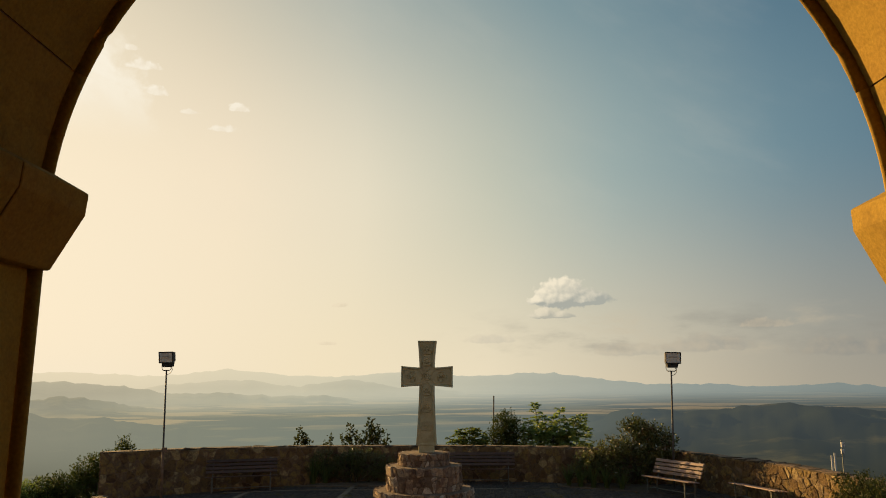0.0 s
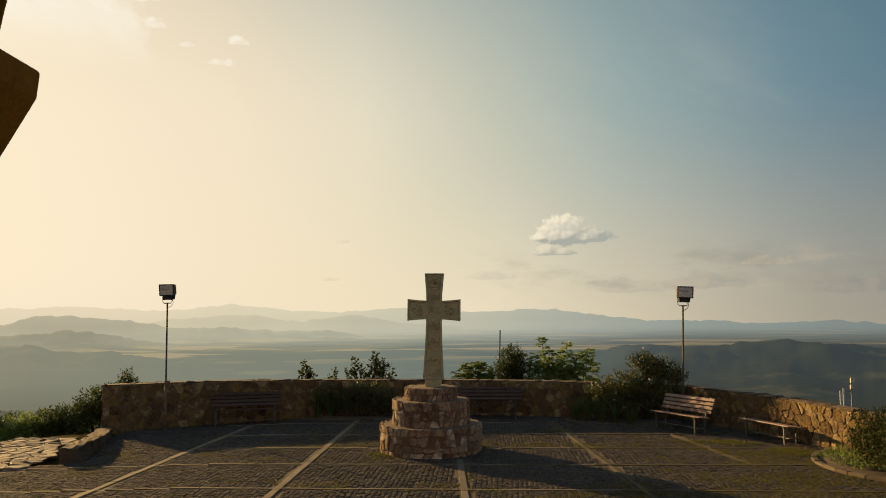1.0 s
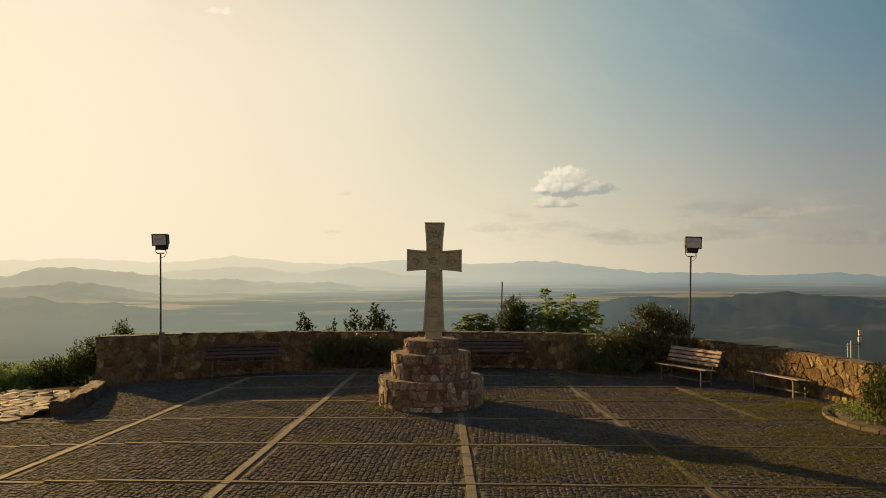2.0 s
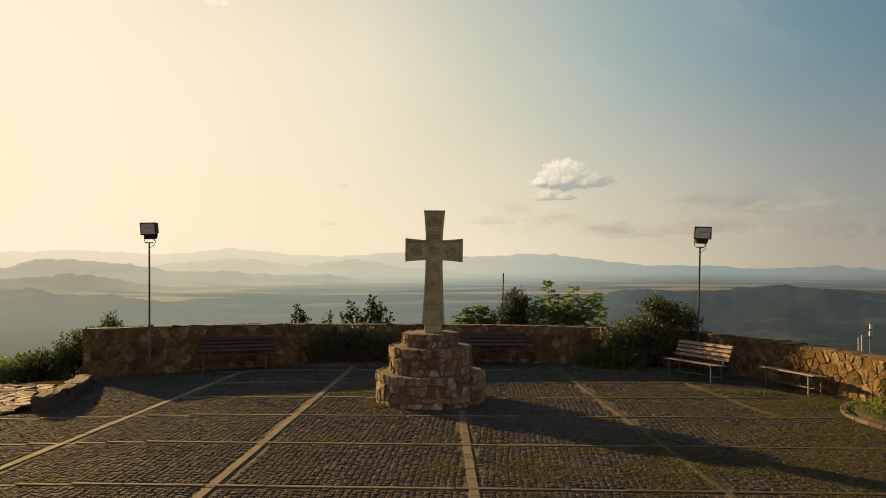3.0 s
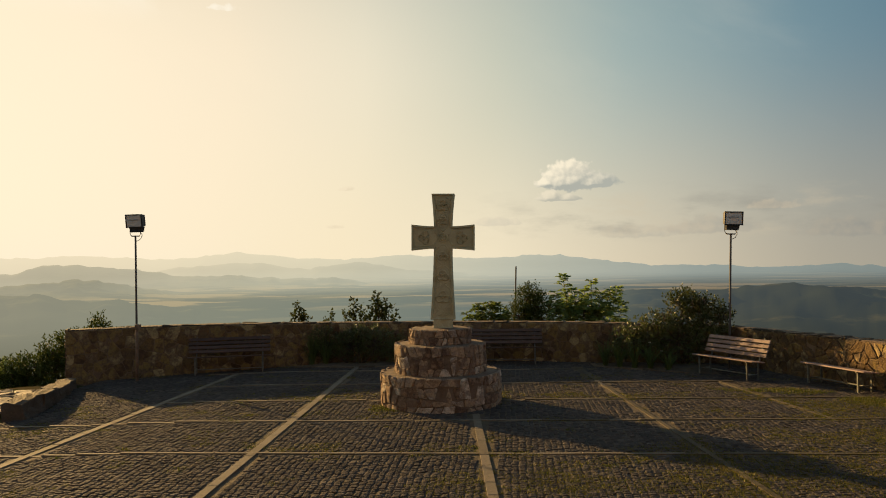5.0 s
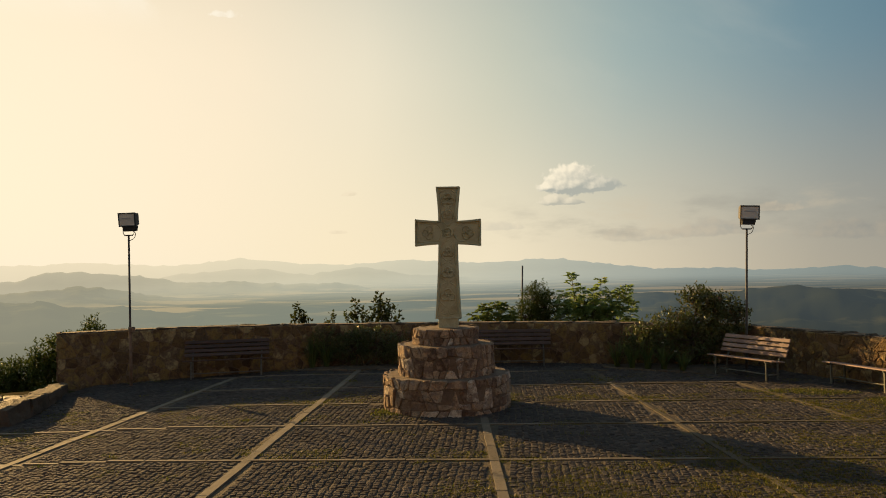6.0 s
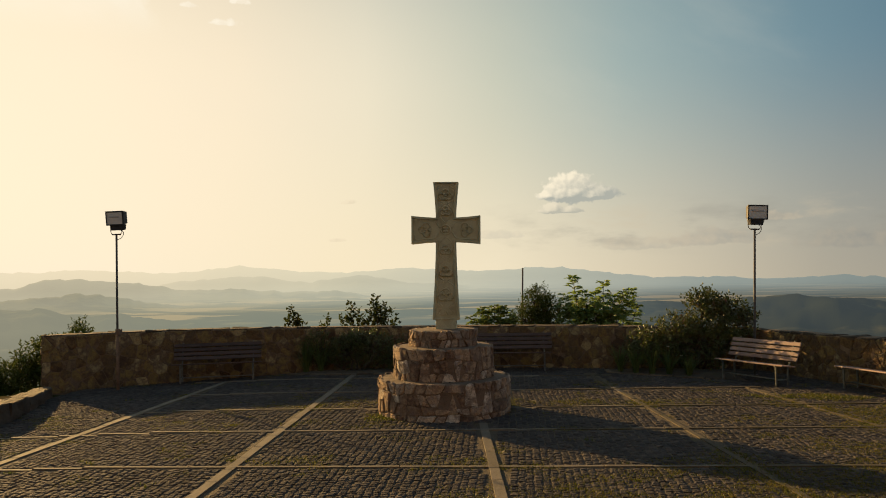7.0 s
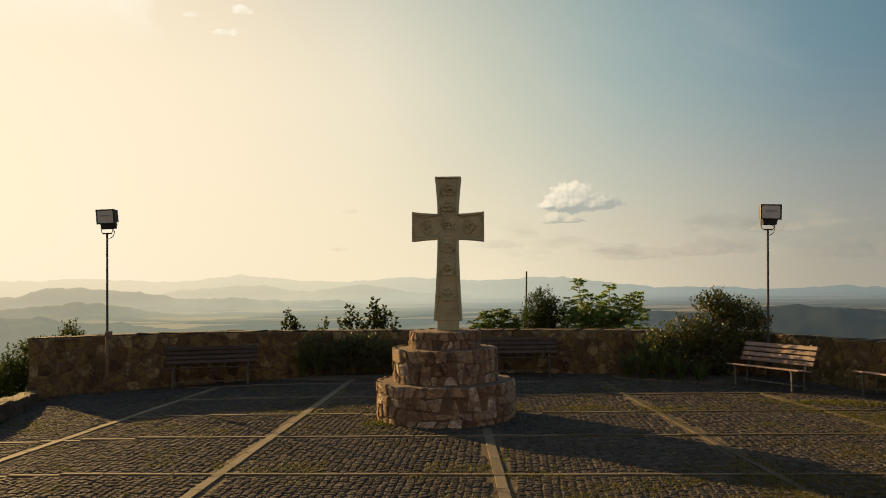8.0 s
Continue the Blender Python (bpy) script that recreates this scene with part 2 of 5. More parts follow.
def landscape():
    """Earth, grass and woods; with distance a glowing haze colour is mixed over them."""
    m = bpy.data.materials.new("hazed_country")
    m.use_nodes = True
    k = Nodes(m.node_tree)
    place = k.n("ShaderNodeNewGeometry").outputs["Position"]
    far = k.vec("LENGTH", place)
    woods = k.step(k.math("ADD", k.noise(place, 0.006, 6.0, 0.62), k.step(far, 2300.0, 1700.0, 0.0, 0.10)), 0.42, 0.58)
    fields = k.math("MULTIPLY", k.step(k.noise(k.scaled(place, (0.0018, 0.0045, 0.002)), 1.0, 5.0, 0.6), 0.52, 0.58), k.step(k.vec("DOT_PRODUCT", place, (0, 0, 1)), -80.0, -92.0))
    fields = k.math("MULTIPLY", fields, k.step(far, 1500.0, 1900.0))
    colour = k.mix(woods, (0.12, 0.115, 0.05), (0.026, 0.034, 0.022))
    colour = k.mix(k.math("MULTIPLY", fields, 0.75), colour, (0.5, 0.4, 0.2))
    near_grass = k.mix(k.step(k.noise(place, 1.3, 5.0), 0.4, 0.62), (0.04, 0.042, 0.016), (0.075, 0.058, 0.03))
    colour = k.mix(k.step(far, 60.0, 200.0), near_grass, colour)
    d = k.n("ShaderNodeBsdfDiffuse")
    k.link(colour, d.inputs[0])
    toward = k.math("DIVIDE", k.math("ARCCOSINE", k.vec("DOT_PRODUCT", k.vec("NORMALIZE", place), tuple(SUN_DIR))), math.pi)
    near_haze = k.ramp(toward, [(0.0, (0.85, 0.74, 0.5)), (0.10, (0.58, 0.55, 0.40)), (0.16, (0.48, 0.50, 0.385)), (0.22, (0.40, 0.45, 0.375)), (0.28, (0.25, 0.31, 0.30)), (0.34, (0.112, 0.134, 0.138)), (0.42, (0.085, 0.103, 0.11)), (1.0, (0.06, 0.08, 0.085))])
    far_haze = k.ramp(toward, [(0.0, (0.97, 0.84, 0.6)), (0.12, (0.93, 0.80, 0.56)), (0.2, (0.80, 0.73, 0.53)), (0.27, (0.56, 0.56, 0.45)), (0.34, (0.32, 0.36, 0.325)), (0.42, (0.21, 0.25, 0.24)), (1.0, (0.12, 0.15, 0.15))])
    # haze is painted in here as emission, warmer towards the sun
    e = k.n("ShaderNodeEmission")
    k.link(k.mix(k.step(far, 1600.0, 4500.0), near_haze, far_haze), e.inputs[0])
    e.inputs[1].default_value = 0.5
    # the haze glow thickens with distance, more over the valley floor than on crests
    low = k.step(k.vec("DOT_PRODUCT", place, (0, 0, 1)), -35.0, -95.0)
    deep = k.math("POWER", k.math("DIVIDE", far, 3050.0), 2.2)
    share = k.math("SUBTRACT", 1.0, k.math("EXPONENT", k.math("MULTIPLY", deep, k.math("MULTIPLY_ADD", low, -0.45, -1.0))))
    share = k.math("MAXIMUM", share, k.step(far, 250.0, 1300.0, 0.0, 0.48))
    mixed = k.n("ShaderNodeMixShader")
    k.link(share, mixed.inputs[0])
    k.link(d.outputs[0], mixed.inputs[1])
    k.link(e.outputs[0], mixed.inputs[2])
    k.link(mixed.outputs[0], k.n("ShaderNodeOutputMaterial").inputs[0])
    return m


def glass(name, tone, rough=0.08):
    m = bpy.data.materials.new(name)
    m.use_nodes = True
    p = m.node_tree.nodes["Principled BSDF"]
    p.inputs["Base Color"].default_value, p.inputs["Roughness"].default_value = (*tone, 1), rough
    p.inputs["Specular IOR Level"].default_value = 0.6
    return m


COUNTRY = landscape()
RUBBLE = material("rubble_stone", [(0.11, 0.074, 0.053), (0.235, 0.163, 0.108), (0.16, 0.116, 0.088), (0.35, 0.25, 0.16), (0.22, 0.173, 0.136), (0.5, 0.42, 0.32)], 7.0, 34.0, 0.92, 1.0, 0.045, "object", stain=0.7, shine=0.1)
WALLSTONE = material("wall_rubble", [(0.068, 0.043, 0.026), (0.13, 0.086, 0.038), (0.09, 0.06, 0.037), (0.20, 0.14, 0.052), (0.105, 0.074, 0.048), (0.28, 0.212, 0.105)], 5.0, 34.0, 0.92, 1.0, 0.035, "object", stain=0.65, stain_tone=(0.06, 0.042, 0.028), shine=0.1)
MORTAR = material("mortar", [(0.11, 0.075, 0.048), (0.16, 0.112, 0.07)], 4.0, 60.0, 0.92, 0.6, 0.015)
CAPPING = material("mortar_capping", [(0.10, 0.072, 0.05), (0.17, 0.125, 0.088)], 3.0, 50.0, 0.9, 0.6, 0.015)
SETT = material("basalt_sett", [(0.038, 0.034, 0.032), (0.06, 0.053, 0.048), (0.05, 0.045, 0.042), (0.085, 0.073, 0.064)], 1.1, 40.0, 0.85, 0.9, 0.02, "island", stain=0.25, shine=0.08, coat=((0.062, 0.052, 0.016), 0.6, 0.6))
BED = material("sett_bedding", [(0.064, 0.052, 0.039), (0.095, 0.075, 0.05)], 2.0, 50.0, 0.95, 0.9, 0.02, coat=((0.06, 0.046, 0.012), 0.5, 0.54))
BAND = material("band_stone", [(0.105, 0.088, 0.065), (0.155, 0.13, 0.096), (0.125, 0.106, 0.08)], 2.0, 45.0, 0.85, 0.4, 0.008, "object", stain=0.35)
BAND_WORN = material("mossy_band_stone", [(0.055, 0.045, 0.032), (0.085, 0.07, 0.047), (0.066, 0.057, 0.039)], 2.0, 45.0, 0.9, 0.4, 0.008, "object", stain=0.4, coat=((0.07, 0.055, 0.014), 0.9, 0.5))
FLAG = material("pale_flagstone", [(0.085, 0.066, 0.05), (0.17, 0.135, 0.104), (0.12, 0.096, 0.075)], 3.0, 45.0, 0.75, 0.5, 0.012, "object", stain=0.3)
KERB = material("kerb_stone", [(0.07, 0.055, 0.038), (0.12, 0.095, 0.066)], 3.0, 45.0, 0.9, 0.5, 0.01, "object", stain=0.4)
LOWSTONE = material("dark_edging_stone", [(0.06, 0.046, 0.034), (0.10, 0.078, 0.056), (0.08, 0.062, 0.046)], 4.0, 34.0, 0.9, 1.0, 0.03, "object", stain=0.5, shine=0.15)
COPING = material("lichened_coping", [(0.048, 0.038, 0.027), (0.075, 0.058, 0.04), (0.06, 0.048, 0.034)], 5.0, 34.0, 0.92, 1.0, 0.035, "object", stain=0.5, shine=0.1)
CARVED = material("carved_tuff", [(0.30, 0.285, 0.17), (0.39, 0.37, 0.235), (0.345, 0.33, 0.205)], 2.5, 70.0, 0.9, 0.35, 0.006, stain=0.3, stain_tone=(0.16, 0.15, 0.11))
ASHLAR = material("yellow_sandstone", [(0.22, 0.14, 0.03), (0.28, 0.185, 0.04), (0.26, 0.16, 0.04)], 1.6, 60.0, 0.9, 0.25, 0.006, "object", stain=0.3, stain_tone=(0.12, 0.07, 0.025), shine=0.03)
PLASTER = material("plain_plaster", [(0.085, 0.062, 0.038), (0.11, 0.08, 0.05)], 1.2, 40.0, 0.9, 0.2, 0.006)
# one slat wood in two copies; the darker has shade put into its colour
SLAT_SHADED = material("shaded_slat", [(0.05, 0.032, 0.026), (0.085, 0.056, 0.046), (0.065, 0.045, 0.038)], 4.0, 50.0, 0.6, 0.3, 0.004, "object", stain=0.3)
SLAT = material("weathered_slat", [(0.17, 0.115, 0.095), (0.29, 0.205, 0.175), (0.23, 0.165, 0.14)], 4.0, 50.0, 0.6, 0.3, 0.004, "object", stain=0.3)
IRON = material("painted_iron", [(0.10, 0.105, 0.09), (0.15, 0.155, 0.135)], 6.0, 80.0, 0.5, 0.15, 0.002, metal=0.4, stain=0.4, stain_tone=(0.12, 0.06, 0.03))
POLE = material("dull_pole_paint", [(0.06, 0.055, 0.048), (0.09, 0.08, 0.07)], 5.0, 80.0, 0.7, 0.0, 0.002, metal=0.0, stain=0.4, stain_tone=(0.1, 0.05, 0.03))
RUST = material("rusty_paint", [(0.13, 0.085, 0.055), (0.2, 0.13, 0.085)], 6.0, 70.0, 0.8, 0.3, 0.003, stain=0.4)
HOUSING = material("black_lamp_housing", [(0.02, 0.02, 0.02), (0.035, 0.033, 0.03)], 6.0, 80.0, 0.5, 0.15, 0.002, stain=0.2)
LAMPGLASS = glass("lamp_glass", (0.5, 0.46, 0.4), 0.35)
TUBE = glass("lamp_reflector", (0.3, 0.29, 0.27), 0.3)
BARK = material("bark", [(0.05, 0.038, 0.025), (0.09, 0.07, 0.05)], 9.0, 70.0, 0.95, 0.8, 0.01)
WHITEPAINT = material("white_painted_metal", [(0.34, 0.34, 0.33), (0.42, 0.42, 0.41)], 3.0, 60.0, 0.5, 0.1, 0.002, stain=0.15)
LEAF_DARK = foliage("dark_shrub_leaf", [(0.042, 0.054, 0.018), (0.09, 0.102, 0.032), (0.065, 0.073, 0.024), (0.115, 0.09, 0.045)], 0.22, 0.42, 0.2)
LEAF_ROSE = foliage("young_rose_leaf", [(0.07, 0.06, 0.024), (0.15, 0.075, 0.042), (0.09, 0.085, 0.03), (0.17, 0.08, 0.05)], 0.28, 0.38, 0.35)
PETAL = foliage("pale_petal", [(0.55, 0.48, 0.4), (0.7, 0.62, 0.52)], 0.4, 0.5)
LEAF_SWORD = foliage("sword_leaf", [(0.05, 0.07, 0.022), (0.09, 0.115, 0.035), (0.07, 0.09, 0.028)], 0.3, 0.5)
LEAF_HEDGE = foliage("hedge_leaf", [(0.02, 0.03, 0.01), (0.045, 0.055, 0.015), (0.03, 0.04, 0.012)], 0.12, 0.6, 0.1)
LEAF_MID = foliage("mid_green_leaf", [(0.06, 0.095, 0.025), (0.115, 0.155, 0.04), (0.085, 0.115, 0.03)], 0.5, 0.6, 0.1)
LEAF_FRESH = foliage("fresh_leaf", [(0.10, 0.16, 0.045), (0.18, 0.26, 0.075), (0.135, 0.20, 0.055), (0.25, 0.32, 0.10)], 0.58)
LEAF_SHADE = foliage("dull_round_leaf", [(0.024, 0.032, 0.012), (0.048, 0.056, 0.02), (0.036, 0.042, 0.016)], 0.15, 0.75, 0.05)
LEAF_OLIVE = foliage("olive_leaf", [(0.03, 0.045, 0.012), (0.06, 0.078, 0.02), (0.045, 0.06, 0.016)], 0.2, 0.7, 0.05)
BLADE = foliage("dry_grass", [(0.045, 0.048, 0.011), (0.105, 0.082, 0.015), (0.07, 0.062, 0.012), (0.175, 0.115, 0.022)], 0.35, 0.6)
BLADE_GREEN = foliage("green_grass", [(0.035, 0.045, 0.01), (0.075, 0.078, 0.013), (0.13, 0.09, 0.016)], 0.3, 0.6)

# ---------------------------------------------------------------- mesh helpers


def mesh_from(verts, faces, mat, smooth=False):
    me = bpy.data.meshes.new("mesh")
    me.from_pydata([tuple(v) for v in verts], [], faces)
    me.materials.append(mat)
    if smooth:
        me.polygons.foreach_set("use_smooth", [True] * len(me.polygons))
    me.update()
    return me


def hang(name, me, parent=None, label="", at=None):
    ob = new(name, me)
    if parent is not None:
        ob.parent = parent
    if at is not None:
        ob.matrix_basis = at
    if label:
        tagged(ob, label)
    return ob


def part(name, bm, mat, parent=None, label="", smooth=False):
    me = bpy.data.meshes.new(name)
    bm.to_mesh(me)
    bm.free()
    me.materials.append(mat)
    if smooth:
        me.polygons.foreach_set("use_smooth", [True] * len(me.polygons))
    return hang(name, me, parent, label)


def thing(name, at, label, category, group="", turn=0.0):
    ob = new(name)
    ob.matrix_basis = pose(*at, 0, 0, turn)
    ob.empty_display_size = 0.2
    return tagged(ob, label, category, group)


def box(size, at=(0, 0, 0), bevel=0.0, turn=(0, 0, 0), bm=None):
    """A bevelled box; at is its centre."""
    b = bmesh.new()
    bmesh.ops.create_cube(b, size=1.0, matrix=Matrix.Diagonal((*size, 1)))
    if bevel:
        bmesh.ops.bevel(b, geom=b.edges[:], offset=bevel, segments=2, profile=0.6, affect="EDGES")
    bmesh.ops.transform(b, matrix=pose(*at, *turn), verts=b.verts[:])
    if bm is None:
        return b
    tmp = bpy.data.meshes.new("tmp")
    b.to_mesh(tmp)
    b.free()
    bm.from_mesh(tmp)
    bpy.data.meshes.remove(tmp)
    return bm


def tube_data(points, radii, sides=8):
    """Vertices and faces of a tapering tube along points."""
    verts, faces = [], []
    n = len(points)
    for i, p in enumerate(points):
        p = Vector(p)
        d = (Vector(points[min(i + 1, n - 1)]) - Vector(points[max(i - 1, 0)])).normalized()
        a = d.cross(Vector((0.3, 0.9, 0.31)) if abs(d.z) > 0.9 else Vector((0, 0, 1))).normalized()
        b = d.cross(a)
        r = radii[i] if isinstance(radii, (list, tuple)) else radii
        for k in range(sides):
            t = 2 * math.pi * k / sides
            verts.append(p + a * (r * math.cos(t)) + b * (r * math.sin(t)))
    for i in range(n - 1):
        for k in range(sides):
            q = (k + 1) % sides
            faces.append((i * sides + k, i * sides + q, (i + 1) * sides + q, (i + 1) * sides + k))
    faces.append(tuple(range(sides))[::-1])
    faces.append(tuple((n - 1) * sides + k for k in range(sides)))
    return verts, faces


def tube(points, radii, mat, sides=8):
    return mesh_from(*tube_data(points, radii, sides), mat, True)


def joined(pieces):
    """Several (verts, faces) as one."""
    verts, faces = [], []
    for v, f in pieces:
        o = len(verts)
        verts += list(v)
        faces += [tuple(i + o for i in q) for q in f]
    return verts, faces


def clip(poly, nx, ny, c):
    """The part of a polygon where nx*x + ny*y <= c."""
    out = []
    for i, p in enumerate(poly):
        q = poly[(i + 1) % len(poly)]
        a, b = nx * p[0] + ny * p[1] - c, nx * q[0] + ny * q[1] - c
        if a <= 0:
            out.append(p)
        if a * b < 0:
            t = a / (a - b)
            out.append((p[0] + t * (q[0] - p[0]), p[1] + t * (q[1] - p[1])))
    return out


def rubble_cells(length, height, wide, tall, r, wrap=False, gap=0.022, loose=0.36):
    """Irregular stones that fill a strip: cells round jittered seeds, shrunk by the joint."""
    rows, cols = max(1, round(height / tall)), max(3, round(length / wide))
    seeds = []
    for j in range(rows):
        for i in range(cols):
            s = (i + 0.5 * (j % 2) + r.uniform(-loose, loose)) * length / cols
            seeds.append((s, (j + 0.5 + r.uniform(-loose, loose) * 0.85) * height / rows))
            if r.random() < 0.6 * loose:
                seeds.append((s + r.uniform(0.3, 0.6) * wide, (j + r.random()) * height / rows))
    every = seeds + ([(s + o, z) for s, z in seeds for o in (-length, length)] if wrap else [])
    cells = []
    for s, z in seeds:
        lo, hi = (s - 1, s + 1) if wrap else (max(0.0, s - 1), min(length, s + 1))
        poly = [(lo, 0.0), (hi, 0.0), (hi, height), (lo, height)]
        for s2, z2 in sorted(every, key=lambda q: (q[0] - s) ** 2 + (q[1] - z) ** 2)[1:22]:
            dx, dz = s2 - s, z2 - z
            d = math.hypot(dx, dz)
            if d < 1e-4:
                continue
            mx, mz = (s + s2) / 2, (z + z2) / 2
            poly = clip(poly, dx / d, dz / d, (mx * dx + mz * dz) / d - gap / 2)
            if len(poly) < 3:
                break
        if len(poly) >= 3:
            area = sum(poly[i][0] * poly[(i + 1) % len(poly)][1] - poly[(i + 1) % len(poly)][0] * poly[i][1] for i in range(len(poly))) / 2
            if area > 0.006:
                cells.append(poly)
    return cells


def block_cells(length, height, wide, tall, r, wrap=False, gap=0.026):
    """Roughly coursed blocks: wavy beds, slanting joints, some blocks split or left out for larger ones."""
    rows = max(1, round(height / tall))
    cuts = [0.0] + [height * (j + r.uniform(-0.16, 0.16)) / rows for j in range(1, rows)] + [height]
    phase = [r.uniform(0, 50) for _ in cuts]

    def bed(j, s):
        return cuts[j] + (0.0 if j in (0, rows) else 0.55 * tall * noise.noise(Vector((math.cos(6.283 * s / length) * length * 0.35, math.sin(6.283 * s / length) * length * 0.35, phase[j]))))

    cells, taken = [], []
    for j in range(rows):
        s, first, lean = 0.0, None, 0.0
        edges = [(0.0, 0.0 if not wrap else r.uniform(-0.02, 0.02))]
        while s < length - 0.5 * wide:
            s += wide * r.choice((0.55, 0.75, 0.9, 1.0, 1.15, 1.45))
            if s > length - 0.45 * wide:
                break
            edges.append((s, r.uniform(-0.05, 0.05)))
        edges.append((length, edges[0][1] if wrap else 0.0))
        for (a, la), (b, lb) in zip(edges, edges[1:]):
            mid, up = (a + b) / 2, j + 1
            if any(t[0] < mid < t[1] and t[2] == j for t in taken):
                continue
            if j + 2 <= rows and r.random() < 0.16 and b - a < 1.1 * wide:
                up = j + 2
                taken.append((a - 0.2 * wide, b + 0.2 * wide, j + 1))
            g = gap / 2
            jig = lambda q=0.02: r.uniform(-q, q)
            p = [(a - la + g, bed(j, a) + g), (mid, bed(j, mid) + g + jig()), (b - lb - g, bed(j, b) + g), (b + lb - g + jig(), bed(up, b) - g + jig()), (mid + jig(0.03), bed(up, mid) - g + jig()), (a + la + g + jig(), bed(up, a) - g + jig())]
            if up == j + 1 and b - a > 1.2 * wide and r.random() < 0.4:
                zl, zr = (p[0][1] + p[5][1]) / 2 + jig(), (p[2][1] + p[3][1]) / 2 + jig()
                cells.append([p[0], p[1], p[2], (p[2][0], zr - g), (p[0][0], zl - g)])
                cells.append([(p[0][0], zl + g), (p[2][0], zr + g), p[3], p[4], p[5]])
            else:
                cells.append(p)
    return [c for c in cells if max(q[0] for q in c) - min(q[0] for q in c) > 0.05 and max(q[1] for q in c) - min(q[1] for q in c) > 0.05]


def stone_mesh(poly, place, proud, mat, r):
    """A rough stone with worn edges: rings of its outline rise out of the wall. place(s, z, d) maps to the world."""
    cx, cz = sum(p[0] for p in poly) / len(poly), sum(p[1] for p in poly) / len(poly)
    ring = []
    for i, p in enumerate(poly):
        q = poly[(i + 1) % len(poly)]
        for t in (0.12, 0.88) if math.hypot(q[0] - p[0], q[1] - p[1]) > 0.07 else (0.5,):
            ring.append((p[0] + (q[0] - p[0]) * t + r.uniform(-0.006, 0.006), p[1] + (q[1] - p[1]) * t + r.uniform(-0.006, 0.006)))
    n = len(ring)
    tilt, lift = (r.uniform(-0.10, 0.10), r.uniform(-0.10, 0.10)), proud * r.uniform(0.6, 1.3)
    verts, faces = [], []
    for shrink, depth in ((1.0, -0.03), (1.0, 0.3), (0.955, 0.8), (0.8, 1.0)):
        for s, z in ring:
            ds, dz = s - cx, z - cz
            d = depth if depth < 0 else depth * lift + (ds * tilt[0] + dz * tilt[1]) * depth + (r.uniform(-0.006, 0.006) if depth > 0.5 else 0)
            verts.append(place(cx + ds * shrink, cz + dz * shrink, d))
    verts.append(place(cx, cz, lift * r.uniform(0.95, 1.2)))
    for k in range(3):
        for i in range(n):
            j = (i + 1) % n
            faces.append((k * n + i, k * n + j, (k + 1) * n + j, (k + 1) * n + i))
    faces += [(3 * n + i, 3 * n + (i + 1) % n, 4 * n) for i in range(n)]
    return mesh_from(verts, faces, mat)


def smooth_line(points, steps=6):
    """A Catmull-Rom line through points (any number of coordinates)."""
    pts = [np.array(p, float) for p in points]
    pts = [2 * pts[0] - pts[1]] + pts + [2 * pts[-1] - pts[-2]]
    out = []
    for i in range(1, len(pts) - 2):
        a, b, c, d = pts[i - 1 : i + 3]
        for k in range(steps):
            t = k / steps
            out.append(0.5 * (2 * b + (c - a) * t + (2 * a - 5 * b + 4 * c - d) * t**2 + (3 * b - a - 3 * c + d) * t**3))
    out.append(pts[-2])
    return np.array(out)


class Line:
    """A plan line with a height at each point; at(s, d) steps d off to the plaza's side."""

    def __init__(self, points):
        self.p = smooth_line(points)
        self.s = np.concatenate([[0], np.cumsum(np.linalg.norm(np.diff(self.p[:, :2], axis=0), axis=1))])
        self.length = float(self.s[-1])

    def top(self, s):
        return float(np.interp(s, self.s, self.p[:, 2]))

    def at(self, s, d=0.0):
        x, y = (float(np.interp(s, self.s, self.p[:, i])) for i in (0, 1))
        e = 0.12
        dx, dy = (float(np.interp(min(s + e, self.length), self.s, self.p[:, i]) - np.interp(max(s - e, 0), self.s, self.p[:, i])) for i in (0, 1))
        n = math.hypot(dx, dy)
        return x + dy / n * d, y - dx / n * d


# ---------------------------------------------------------------- the country round the terrace
VALLEY = 95.0


def crest(a, base, start, step, width, heights):
    """Skyline of a range, in degrees above the level, as even humps along the azimuth a."""
    return base + sum(h * math.exp(-(((a - start - step * i) / width) ** 2)) for i, h in enumerate(heights))


# far range, the range before it, the western range and its foothills, the near western spur, the dark eastern hill
RANGES = (
    (4600, 330, 0.11, 14, (-0.9, -36, 3.4, 2.9, (1.21, 0.73, 1.03, 0.78, 0.7, 1.09, 0.74, 0.55, 0.72, 0.77, 0.45, 0.68, 0.69, 0.2, 0.03, 0.17, -0.22, 0.12, -0.11, -0.18))),
    (3900, 230, 0.09, 16, (-1.6, -24, 2.4, 2.0, (0.84, 0.92, 0.98, 1.05, 0.51, 0.89, 0.99, 0.47, 0.5, 0.24, 0.12, 0.04))),
    (3200, 210, 0.12, 18, (-2.2, -36, 2.4, 2.0, (1.78, 0.82, 1.53, 1.43, 1.21, 1.03, 0.72, 0.88, 0.61, 0.51, 0.7, 0.18, 0.15, 0.01))),
    (2600, 210, 0.14, 16, (-2.6, -36, 3.5, 3.2, (0.92, 0.62, 1.2, 0.45, 0.33, -0.2))),
    (1500, 260, 0.10, 24, (-5.0, -36, 2.2, 1.8, (3.3, 1.74, 2.15, 1.38, 1.67, 1.23, 1.04, 0.72, 0.36, 0.04))),
    (1300, 250, 0.09, 26, (-4.5, 4.5, 2.5, 2.1, (0.02, 0.81, 1.46, 1.06, 1.03, 1.38, 1.66, 1.5, 1.11, 1.16, 0.68, 0.71, 0.83))),
)


